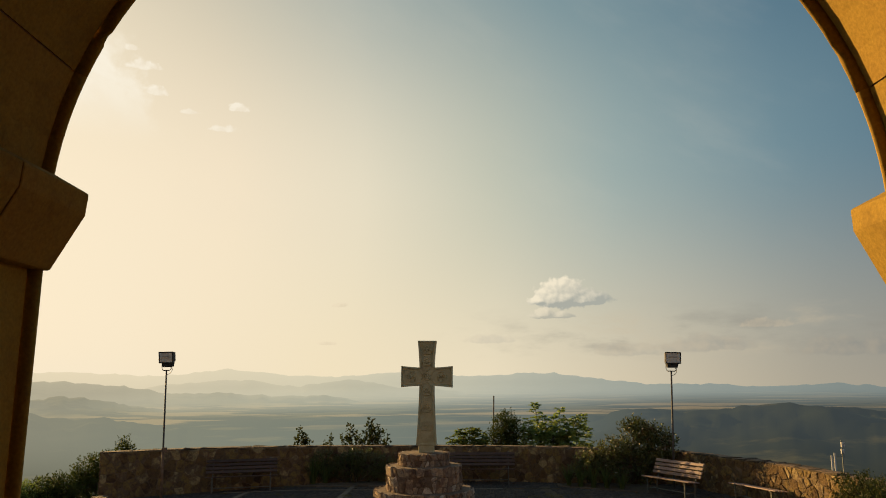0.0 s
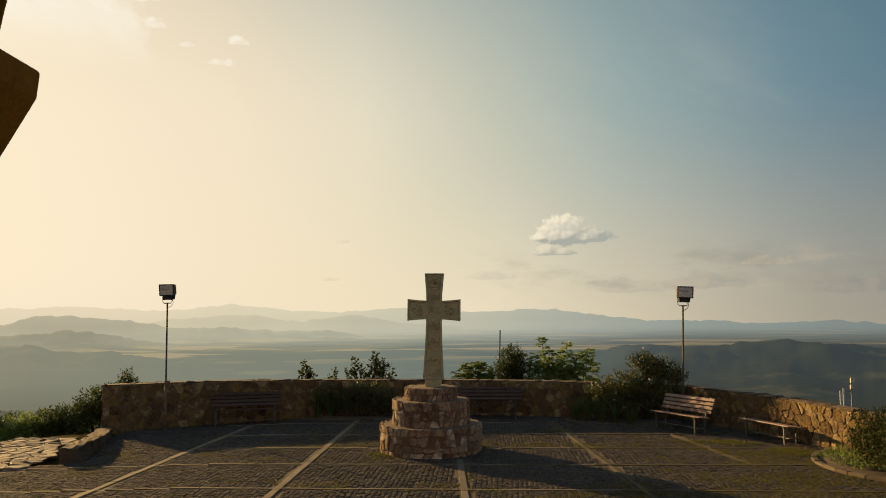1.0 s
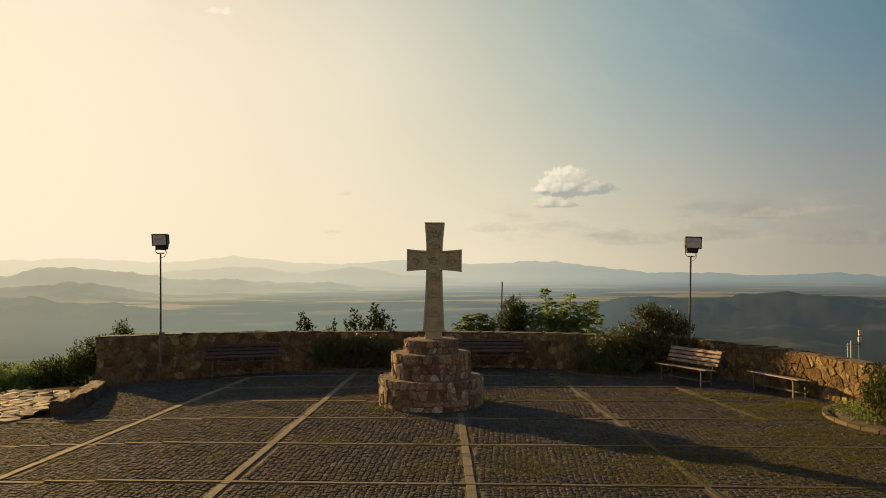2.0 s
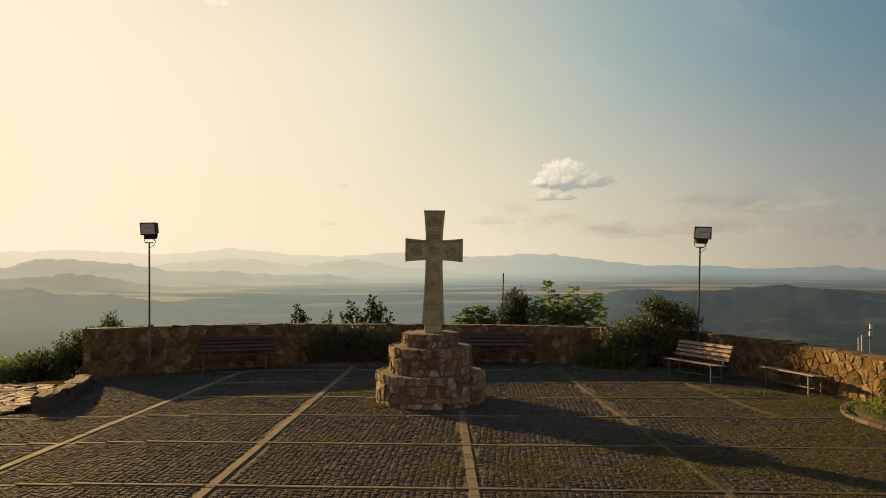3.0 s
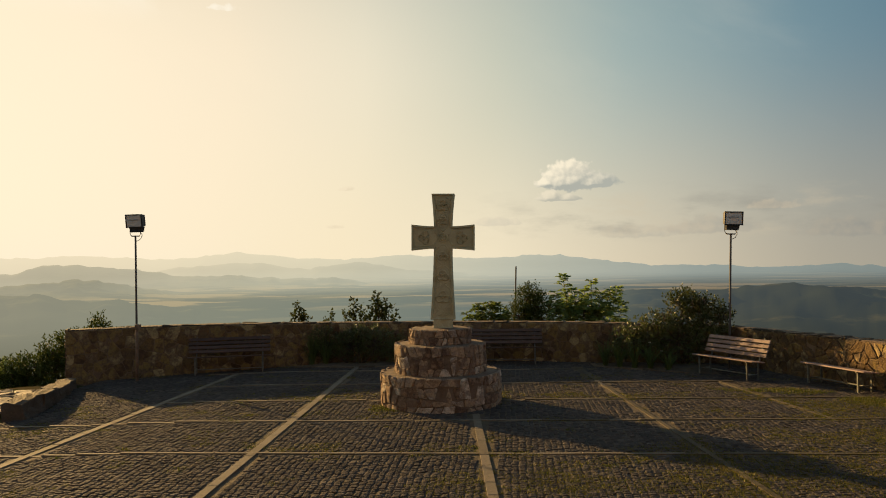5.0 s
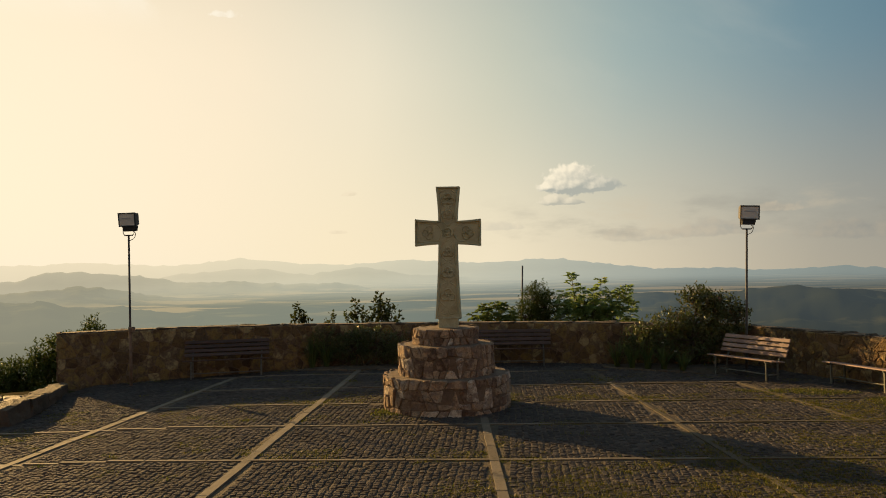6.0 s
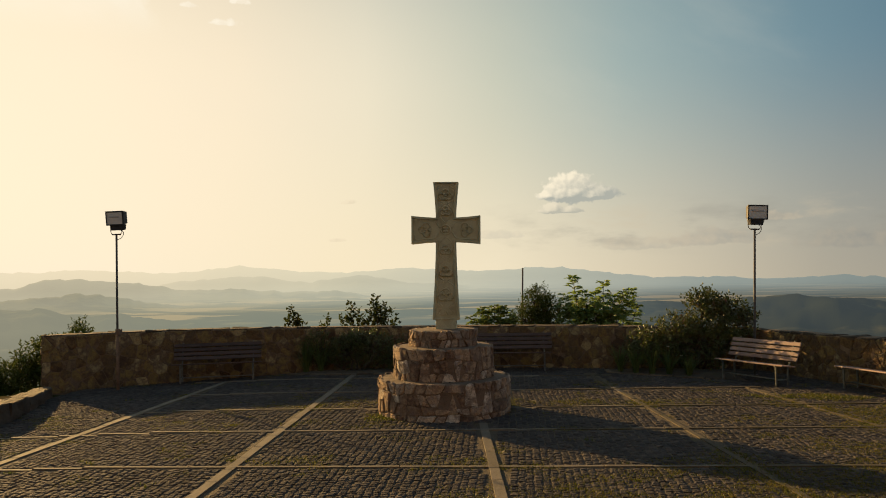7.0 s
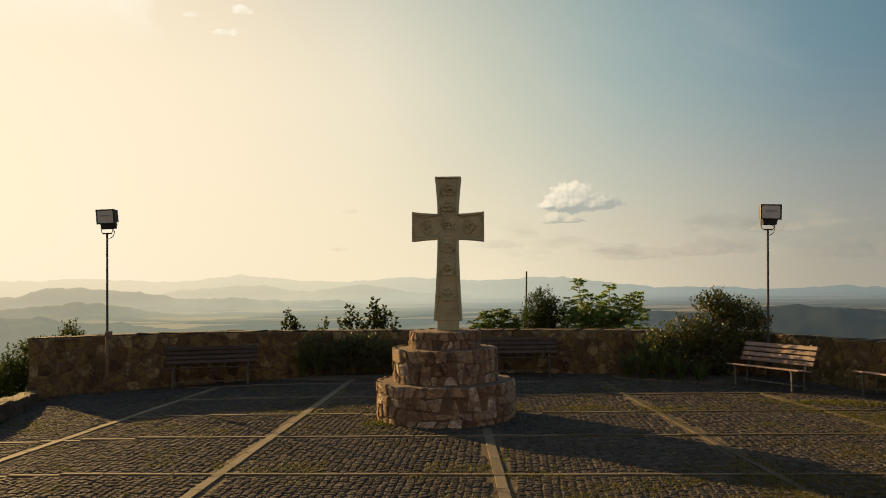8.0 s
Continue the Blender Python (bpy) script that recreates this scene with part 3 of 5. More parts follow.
def ridge_height(x, y):
    """Height of the country at a place: the hilltop, its slopes, the valley and the ranges behind."""
    r = math.hypot(x, y - 12.0)
    a = math.degrees(math.atan2(x, y - 12.0))
    front = max(0.0, math.cos(radians(a)))
    edge = 15.5 if front > 0.5 else 15.5 + 40.0 * (0.5 - front)
    fall = max(0.0, r - edge)
    z = -0.13 - 0.11 * (1 + math.tanh((x + 9.2 + 0.1 * max(0.0, y - 18)) / 0.7)) - VALLEY * (1 - math.exp(-((fall / 150.0) ** 1.15)))
    n = noise.fractal(Vector((x * 0.0016, y * 0.0016, 0.3)), 0.9, 2.1, 5)
    z += n * (2.5 + 8.0 * math.exp(-((r / 700.0) ** 2))) * min(1.0, fall / 300.0)
    top = z
    if r > 500 and front > 0.4:
        rough = 0.5 - abs(noise.fractal(Vector((x * 0.0042, y * 0.0026, 2.7)), 0.9, 2.2, 5)) * 1.6
        for k, (r0, width, wobble, relief, line) in enumerate(RANGES):
            jag = wobble * noise.fractal(Vector((a * 1.3, k * 7.0, 0.5)), 0.8, 2.1, 5)
            high = 3.0 + r0 * math.tan(radians(crest(a, *line) + jag)) + VALLEY
            if high > 0:
                off = (r - r0) / width
                # spurs run down from the crest towards the valley
                body = math.exp(-off * off) if off > 0 else 0.72 * math.exp(-off * off) + 0.28 * math.exp(-((off / 2.2) ** 2))
                top = max(top, min(0.0, z + VALLEY) - VALLEY + body * (high + rough * relief * min(1.0, 2.5 * (1 - math.exp(-abs(off))))))
    return top


def country():
    radii = [0.0, 4.0] + [7.0 + 0.6 * i for i in range(12)] + [14.4 + 0.9 * i for i in range(12)] + [26.0 * 1.12**i for i in range(1, 27)]
    radii += list(np.linspace(radii[-1] + 40, 4850, 110))
    angles = list(np.arange(-42, 42.01, 0.3)) + list(np.arange(45, 318, 3.0))
    verts, faces = [], []
    for r in radii:
        for a in angles:
            x, y = r * math.sin(radians(a)), 12.0 + r * math.cos(radians(a))
            verts.append((x, y, ridge_height(x, y)))
    n = len(angles)
    for i in range(len(radii) - 1):
        for k in range(n):
            q = (k + 1) % n
            faces.append((i * n + k, (i + 1) * n + k, (i + 1) * n + q, i * n + q))
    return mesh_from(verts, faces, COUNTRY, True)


tagged(hang("ground", country()), "grassy hilltop falling to a valley and ridges of hills with haze painted in", "ground", kind="structure")

# ---------------------------------------------------------------- parapet wall
def drop(x):
    """The terrace falls a little towards its western side."""
    return -0.03 * max(0.0, -4.5 - x)


PARAPET = Line([(-10.09, 23.5, 1.21), (-8.6, 24.05, 1.22), (-7.2, 24.5, 1.23), (-4.9, 25.2, 1.2), (-2.7, 25.75, 1.15), (-0.5, 26.0, 1.12), (1.6, 26.0, 1.1), (3.2, 25.65, 1.09), (4.95, 25.4, 1.05), (6.4, 25.35, 1.0), (7.15, 24.7, 0.99), (7.7, 23.3, 1.01), (8.37, 21.9, 1.02), (9.03, 20.2, 1.0), (9.45, 18.2, 0.98), (9.7, 15.0, 0.97), (9.75, 11.0, 0.96)])
THICK = 0.42


def wall_body(line, s0, s1):
    """The mortar core of a stretch of wall, with a slightly uneven top."""
    n = max(4, int((s1 - s0) / 0.25))
    verts, faces = [], []
    for i in range(n + 1):
        s = s0 + (s1 - s0) * i / n
        h = line.top(s) - 0.02 + 0.012 * noise.noise(Vector((s * 2.3, 0.5, 1.5)))
        for d, z in ((0.0, -0.3), (0.0, h - 0.03), (-0.04, h), (-THICK + 0.04, h), (-THICK, h - 0.03), (-THICK, -2.5)):
            x, y = line.at(s, d)
            verts.append((x, y, z))
    for i in range(n):
        for k in range(5):
            a = i * 6 + k
            faces.append((a, a + 6, a + 7, a + 1))
    faces += [tuple(range(6)), tuple(n * 6 + k for k in range(6))[::-1]]
    return mesh_from(verts, faces, MORTAR)


STRETCHES = [("parapet_wall_1", 0.0, 0.34, "dark rubble parapet wall in its own shade"), ("parapet_wall_2", 0.34, 0.66, "rubble stone parapet wall closing the terrace"), ("parapet_wall_3", 0.66, 1.0, "rubble stone parapet wall lit golden by the low sun")]
for wall_name, f0, f1, words in STRETCHES:
    s0, s1 = f0 * PARAPET.length, f1 * PARAPET.length
    wall = tagged(hang(wall_name, wall_body(PARAPET, s0, s1)), words, "wall", kind="structure")

# ---------------------------------------------------------------- paving sheet
OUTLINE = [tuple(p[:2]) for p in PARAPET.p] + [(-9.8, 11.0), (-9.7, 18.2), (-8.45, 18.5), (-8.3, 18.75), (-8.4, 19.6), (-8.85, 21.2), (-9.5, 22.8)]


def on_plaza(x, y, beds=True):
    inside, n = False, len(OUTLINE)
    for i in range(n):
        (x1, y1), (x2, y2) = OUTLINE[i], OUTLINE[i - 1]
        if (y1 > y) != (y2 > y) and x < (x2 - x1) * (y - y1) / (y2 - y1) + x1:
            inside = not inside
    if beds and ((math.hypot(x - 9.55, y - 18.0) < 1.5) or (3.5 < x < 6.2 and y > 24.75 - 0.58 * (x - 3.6)) or (-4.5 < x < -1.5 and y > 24.95)):
        return False
    return inside


def paving_sheet():
    verts, faces, idx = [], [], {}
    xs, ys = np.arange(-10.5, 10.01, 0.5), np.arange(-6.0, 26.51, 0.5)
    for i, x in enumerate(xs):
        for j, y in enumerate(ys):
            verts.append((x, y, drop(x) - 0.008))
    m = len(ys)
    for i in range(len(xs) - 1):
        for j in range(m - 1):
            if xs[i] < -9.1 and ys[j] > 17.9 or not (ys[j] < 11 or on_plaza(xs[i] + 0.25, min(ys[j], 25.0), False) or ys[j] > 20):
                continue
            if ys[j] > 20 and not on_plaza(xs[i] + 0.25, ys[j] - 0.3, False):
                continue
            faces.append((i * m + j, (i + 1) * m + j, (i + 1) * m + j + 1, i * m + j + 1))
    return mesh_from(verts, faces, BED)


PAVEMENT = tagged(hang("pavement", paving_sheet()), "dark basalt sett paving divided by pale stone bands", "pavement", kind="structure")

# ---------------------------------------------------------------- cross on its plinth
PLINTH = (-0.205, 19.86)
plinth = thing("stepped_plinth", (*PLINTH, 0.0), "round three-stepped plinth of brown rubble stone", "plinth")


def drum(radius, z0, z1, seed):
    """A drum with an uneven mortar ledge on top."""
    verts, faces, n = [], [], 64
    rings = ((radius, z0), (radius, z1 - 0.06), (radius - 0.004, z1 - 0.035), (radius - 0.03, z1 - 0.022), (radius * 0.5, z1 - 0.01))
    for k, (q, z) in enumerate(rings):
        for i in range(n):
            a = 2 * math.pi * i / n
            w = 0.012 * noise.noise(Vector((math.cos(a) * 4, math.sin(a) * 4, seed))) if 0 < k < 4 else 0
            verts.append(((q + w) * math.cos(a), (q + w) * math.sin(a), z + w * 0.5))
    for k in range(len(rings) - 1):
        for i in range(n):
            j = (i + 1) % n
            faces.append((k * n + i, k * n + j, (k + 1) * n + j, (k + 1) * n + i))
    faces.append(tuple((len(rings) - 1) * n + i for i in range(n)))
    return mesh_from(verts, faces, CAPPING)


TIERS = []
for radius, z0, z1, wide, tall, seed in ((1.2, -0.05, 0.645, 0.25, 0.2, 31), (0.92, 0.61, 1.205, 0.24, 0.19, 32), (0.625, 1.17, 1.5, 0.2, 0.16, 33)):
    TIERS.append((hang("tier", drum(radius - 0.025, z0, z1, seed), plinth), radius - 0.025, z0, z1, wide, tall, seed))

CROSS = (-0.135, 19.8)
cross = thing("stone_cross", (*CROSS, 1.485), "carved grey-green stone cross with trefoil leaves in low relief", "cross")
cross.matrix_basis = cross.matrix_basis @ pose(0, 0, 0, 0, 1.0, 0)
CROSS_TOP, ARM_Z, FOOT, DEEP = 2.67, 1.80, 0.17, 0.26


def cross_outline():
    """Flared arms: half widths grow towards the ends."""
    arm = lambda start, end, w0, w1, n=6: [(start + (end - start) * i / n, w0 + (w1 - w0) * (i / n) ** 1.5) for i in range(n + 1)]
    h, half = 0.178, 0.222
    pts = [(w, z) for z, w in arm(ARM_Z + half, CROSS_TOP, h, 0.226)]
    pts += [(-w, z) for z, w in reversed(arm(ARM_Z + half, CROSS_TOP, h, 0.226))]
    pts += [(-x, ARM_Z + w) for x, w in arm(h, 0.625, half, 0.258)][1:]
    pts += [(-x, ARM_Z - w) for x, w in reversed(arm(h, 0.625, half, 0.258))]
    pts += [(-w, z) for z, w in arm(ARM_Z - half, FOOT, h, 0.243)][1:]
    pts += [(w, z) for z, w in reversed(arm(ARM_Z - half, FOOT, h, 0.243))]
    pts += [(x, ARM_Z - w) for x, w in arm(h, 0.625, half, 0.258)][1:]
    pts += [(x, ARM_Z + w) for x, w in reversed(arm(h, 0.625, half, 0.258))][:-1]
    return pts


def cross_body():
    b = bmesh.new()
    front = [b.verts.new((x, -DEEP / 2, z)) for x, z in cross_outline()]
    face = b.faces.new(front)
    b.normal_update()
    if face.normal.y > 0:
        face.normal_flip()
    made = bmesh.ops.extrude_face_region(b, geom=[face])
    bmesh.ops.translate(b, vec=(0, DEEP, 0), verts=[v for v in made["geom"] if isinstance(v, bmesh.types.BMVert)])
    bmesh.ops.recalc_face_normals(b, faces=b.faces[:])
    b.faces.ensure_lookup_table()
    big = [f for f in b.faces if len(f.verts) > 10]
    for f in big:
        side = -1 if f.normal.y < 0 else 1
        bmesh.ops.inset_region(b, faces=[f], thickness=0.012, depth=0.006)
        bmesh.ops.inset_region(b, faces=[f], thickness=0.026, depth=0.0)
        bmesh.ops.inset_region(b, faces=[f], thickness=0.012, depth=-0.035)
    return b


part("cross_body", cross_body(), CARVED, cross)
part("foot_block", box((0.37, 0.24, 0.2), (0, 0, 0.09), 0.012), CARVED, cross)
CARVE_Y = -DEEP / 2 + 0.028


def ring_data(cx, cz, radius, thick, n=22):
    pts = [(cx + radius * math.cos(2 * math.pi * i / n), CARVE_Y, cz + radius * math.sin(2 * math.pi * i / n)) for i in range(n)]
    verts, faces = [], []
    for i, p in enumerate(pts):
        a = 2 * math.pi * i / n
        for q, dy in ((-thick, 0.006), (-thick * 0.6, -0.03), (thick * 0.6, -0.03), (thick, 0.006)):
            verts.append((p[0] + q * math.cos(a), p[1] + dy, p[2] + q * math.sin(a)))
    for i in range(n):
        j = (i + 1) % n
        for k in range(3):
            faces.append((i * 4 + k, i * 4 + k + 1, j * 4 + k + 1, j * 4 + k))
    return verts, faces


def lobe_data(cx, cz, rx, rz, n=12):
    verts, faces = [], []
    for k, (q, dy) in enumerate(((1.0, 0.006), (0.85, -0.024), (0.4, -0.03))):
        verts += [(cx + rx * q * math.cos(2 * math.pi * i / n), CARVE_Y + dy, cz + rz * q * math.sin(2 * math.pi * i / n)) for i in range(n)]
    for k in range(2):
        for i in range(n):
            j = (i + 1) % n
            faces.append((k * n + i, k * n + j, (k + 1) * n + j, (k + 1) * n + i))
    faces.append(tuple(2 * n + i for i in range(n)))
    return verts, faces


def trefoil(cx, cz, radius, turn=90.0):
    """A three-lobed leaf drawn by one raised line, its two ends curling at the stem."""
    line, spread = [], 0.52 * radius
    for k in (1, 0, -1):
        a = radians(turn + 100 * k)
        lx, lz = cx + spread * math.cos(a), cz + spread * math.sin(a)
        for i in range(9):
            b = a + radians(150 - 37.5 * i)
            line.append((lx + 0.5 * radius * math.cos(b), lz + 0.5 * radius * math.sin(b)))
    a = radians(turn + 180)
    for end, sgn in ((0, 1), (-1, -1)):
        tail = (cx + 0.75 * radius * math.cos(a + 0.25 * sgn), cz + 0.75 * radius * math.sin(a + 0.25 * sgn))
        line = [tail] + line if end == 0 else line + [tail]
    bits = [tube_data([(x, CARVE_Y - 0.006, z) for x, z in line], 0.018, 6)]
    bits.append(lobe_data(cx, cz, radius * 0.16, radius * 0.16))
    hang("trefoil", mesh_from(*joined(bits), CARVED, True), cross)


def scroll(points):
    hang("carved_scroll", tube([(x, CARVE_Y + 0.004, z) for x, z in smooth_line(points, 5)], 0.013, CARVED, 6), cross)


for cz, radius in ((2.42, 0.12), (2.13, 0.10), (1.42, 0.10), (1.03, 0.115), (0.6, 0.135)):
    trefoil(0, cz, radius)
for side in (-1, 1):
    trefoil(side * 0.36, ARM_Z, 0.125, 90 - side * 90)
hang("rosette", mesh_from(*joined([ring_data(0, ARM_Z, 0.085, 0.014)] + [lobe_data(0.042 * math.cos(radians(45 + 90 * k)), ARM_Z + 0.042 * math.sin(radians(45 + 90 * k)), 0.026, 0.026) for k in range(4)]), CARVED, True), cross)
for side in (-1, 1):
    scroll([(0, 1.66), (side * 0.07, 1.62), (side * 0.12, 1.52), (side * 0.12, 1.36), (side * 0.03, 1.27)])
    scroll([(side * 0.03, 1.24), (side * 0.13, 1.16), (side * 0.14, 0.98), (side * 0.04, 0.88)])
    scroll([(side * 0.04, 0.86), (side * 0.15, 0.76), (side * 0.165, 0.52), (side * 0.06, 0.4), (side * 0.14, 0.3), (side * 0.05, 0.26), (0, 0.34)])
    scroll([(0, 1.92), (side * 0.09, 2.02), (side * 0.11, 2.16), (side * 0.03, 2.28)])
    scroll([(side * 0.03, 2.28), (side * 0.14, 2.36), (side * 0.16, 2.52), (side * 0.07, 2.6)])
    for up in (-1, 1):
        scroll([(side * 0.11, ARM_Z + up * 0.03), (side * 0.2, ARM_Z + up * 0.15), (side * 0.4, ARM_Z + up * 0.17), (side * 0.55, ARM_Z + up * 0.17), (side * 0.57, ARM_Z + up * 0.08)])

# ---------------------------------------------------------------- floodlights
def floodlight(at, turn, high, label, tip=0.0, switch=True, shift=0.03):
    """A pole with a square lamp on a stirrup, its glass turned to the terrace."""
    lamp = thing("floodlight", at, label, "street lamp", "floodlights on poles", turn)
    hang("pole", tube([(0, 0, 0), (0, 0, high * 0.35), (0.0, 0, high)], [0.03, 0.028, 0.024], POLE, 10), lamp)
    part("base_plate", box((0.16, 0.16, 0.02), (0, 0, 0.01), 0.004), POLE, lamp)
    if switch:
        hang("sleeve", tube([(0, 0, 0), (0, 0, 1.4)], 0.04, RUST, 10), lamp, "rusty brown sleeve round the pole's foot")
        part("switch_box", box((0.13, 0.09, 0.13), (0.06, -0.03, 1.38), 0.008), RUST, lamp)
    part("cross_plate", box((0.2, 0.07, 0.028), (0, 0, high + 0.01), 0.005), POLE, lamp)
    z = high + 0.10
    stirrup = [(-0.15, 0, z + 0.2), (-0.155, 0, z + 0.02), (-0.12, 0, z - 0.075), (0, 0, z - 0.08), (0.12, 0, z - 0.075), (0.155, 0, z + 0.02), (0.15, 0, z + 0.2)]
    hang("stirrup", tube(smooth_line(stirrup, 4), 0.009, HOUSING, 6), lamp)
    head = new("lamp_head")
    head.parent = lamp
    head.matrix_basis = pose(shift, 0, z + 0.3, 7 + tip, 0, 0)
    b = box((0.45, 0.2, 0.33), (0, 0, 0), 0.012)
    for v in b.verts:
        if v.co.y > 0:
            v.co.x *= 0.86
            v.co.z *= 0.84
    part("housing", b, HOUSING, head)
    rim = bmesh.new()
    for size, at2 in (((0.47, 0.03, 0.03), (0, -0.105, 0.155)), ((0.47, 0.03, 0.03), (0, -0.105, -0.155)), ((0.03, 0.03, 0.29), (-0.22, -0.105, 0)), ((0.03, 0.03, 0.29), (0.22, -0.105, 0))):
        box(size, at2, 0.005, bm=rim)
    part("frame", rim, HOUSING, head)
    part("glass", box((0.41, 0.008, 0.28), (0, -0.107, 0)), LAMPGLASS, head, "dull grey lamp glass")
    part("lamp_tube", box((0.26, 0.012, 0.03), (0.0, -0.115, 0.03), 0.004), TUBE, head)
    gear = box((0.34, 0.17, 0.13), (0, 0.0, -0.225), 0.014)
    for v in gear.verts:
        if v.co.z < -0.25:
            v.co.x *= 0.84
    part("gear_box", gear, HOUSING, head)
    cable = [(0.1, 0.02, z + 0.02), (0.17, 0.03, z - 0.05), (0.13, 0.02, z - 0.16), (0.03, 0.0, z - 0.22)]
    hang("cable", tube(smooth_line(cable, 5), 0.008, HOUSING, 6), lamp)
    return lamp


floodlight((-8.17, 23.4, drop(-8.18)), -9, 3.66, "dark floodlight on a thin pole before the parapet")
lamp = floodlight((6.6, 24.05, 0), 6, 3.34, "dark floodlight on a thin pole beside the rose bush", -4, False)
lamp.matrix_basis = lamp.matrix_basis @ pose(0, 0, 0, 0, 1.8, 0)

# ---------------------------------------------------------------- benches
def slat_mesh(long, wide, thick, wood):
    b = box((long, wide, thick), (0, 0, 0), 0.011)
    me = bpy.data.meshes.new("slat")
    b.to_mesh(me)
    b.free()
    me.materials.append(wood)
    return me


def bench(at, turn, long, backrest, label, seat=0.44, wood=None):
    """Slatted bench on two iron frames; its front looks along -y before the turn."""
    ob = thing("park_bench", at, label, "bench", "benches along the parapet", turn)
    slat = slat_mesh(long, 0.085, 0.028, wood or SLAT)
    for k in range(4):
        hang("seat_slat", slat, ob, at=pose(0, -0.2 + 0.105 * k, seat - 0.012 * k, -3, 0, 0))
    if backrest:
        for k in range(4):
            hang("back_slat", slat, ob, at=pose(0, 0.215 + 0.045 * k, seat + 0.1 + 0.103 * k, 66, 0, 0))
    for side in (-1, 1):
        x = side * (long / 2 - 0.2)
        for y in (-0.19, 0.16):
            part("leg", box((0.035, 0.035, seat - 0.02), (x, y, (seat - 0.02) / 2), 0.004), IRON, ob)
        part("seat_bearer", box((0.03, 0.44, 0.03), (x, -0.02, seat - 0.035), 0.004, (-3, 0, 0)), IRON, ob)
        part("cross_rail", box((0.025, 0.35, 0.025), (x, -0.015, 0.12), 0.004), IRON, ob)
        if backrest:
            part("back_bearer", box((0.03, 0.03, 0.56), (x, 0.305, seat + 0.21), 0.004, (-23, 0, 0)), IRON, ob)
    part("long_rail", box((long - 0.4, 0.025, 0.025), (0, -0.015, 0.12), 0.004), IRON, ob)
    return ob


bench((6.30, 23.04, 0), -59, 1.84, True, "slatted wooden bench with backrest in dappled sun beside shrubs")
bench((8.14, 21.4, 0), -68, 1.75, False, "backless slatted wooden bench before the sunlit wall")
# these two take the slat copy with painted-in shade
bench((1.05, 25.45, 0), -1, 2.1, True, "slatted bench with shade-darkened slats and backrest against the shaded wall", 0.46, SLAT_SHADED)
bench((-6.12, 24.35, drop(-6.1)), 15, 2.1, True, "slatted bench with shade-darkened slats and backrest against the shaded parapet", 0.46, SLAT_SHADED)

# ---------------------------------------------------------------- porch arch round the start of the walk
ARCH_X, ARCH_Z, ARCH_R = 1.29, 3.51, 1.197
FRONT, BACK = 2.2, 1.25
BORE = ARCH_R + 0.03
PORCH_TIP, PORCH_TURN, PORCH_LEAN, PORCH_SIZE = (-0.340, 3.830, 4.182), 4.0, 1.85, 1.662  # from the western impost's tip
porch = new("porch_wall")
porch.matrix_basis = Matrix.Translation(PORCH_TIP) @ pose(0, 0, 0, 0, 0, PORCH_TURN) @ pose(0, 0, 0, 0, PORCH_LEAN, 0) @ Matrix.Diagonal((PORCH_SIZE, 1, PORCH_SIZE, 1)) @ Matrix.Translation((-0.199, -2.22, -3.572))
tagged(porch, "yellow sandstone porch wall with a round arch", "wall", kind="structure")
STEPS = 9


def voussoir(a0, a1, r0, r1, y0, y1):
    """A wedge of the arch ring with slightly eased edges."""
    b = bmesh.new()
    n, rings = 4, []
    for i in range(n + 1):
        a = a0 + (a1 - a0) * i / n
        rings.append([b.verts.new((ARCH_X + q * math.cos(a), y, ARCH_Z + q * math.sin(a))) for q, y in ((r0, y0), (r0, y1), (r1, y1), (r1, y0))])
    for i in range(n):
        for k in range(4):
            b.faces.new((rings[i][k], rings[i][(k + 1) % 4], rings[i + 1][(k + 1) % 4], rings[i + 1][k]))
    b.faces.new(rings[0][::-1])
    b.faces.new(rings[-1])
    bmesh.ops.recalc_face_normals(b, faces=b.faces[:])
    return b


def ring_core():
    """The bedding behind the joints of the arch ring."""
    verts, faces, n = [], [], 40
    for i in range(n + 1):
        a = math.pi * i / n
        verts += [(ARCH_X + q * math.cos(a), y, ARCH_Z + q * math.sin(a)) for q, y in ((BORE + 0.006, BACK + 0.02), (BORE + 0.006, FRONT - 0.041), (ARCH_R + 0.49, FRONT - 0.041), (ARCH_R + 0.49, BACK + 0.02))]
    for i in range(n):
        for k in range(4):
            faces.append((i * 4 + k, i * 4 + (k + 1) % 4, i * 4 + 4 + (k + 1) % 4, i * 4 + 4 + k))
    return verts, faces


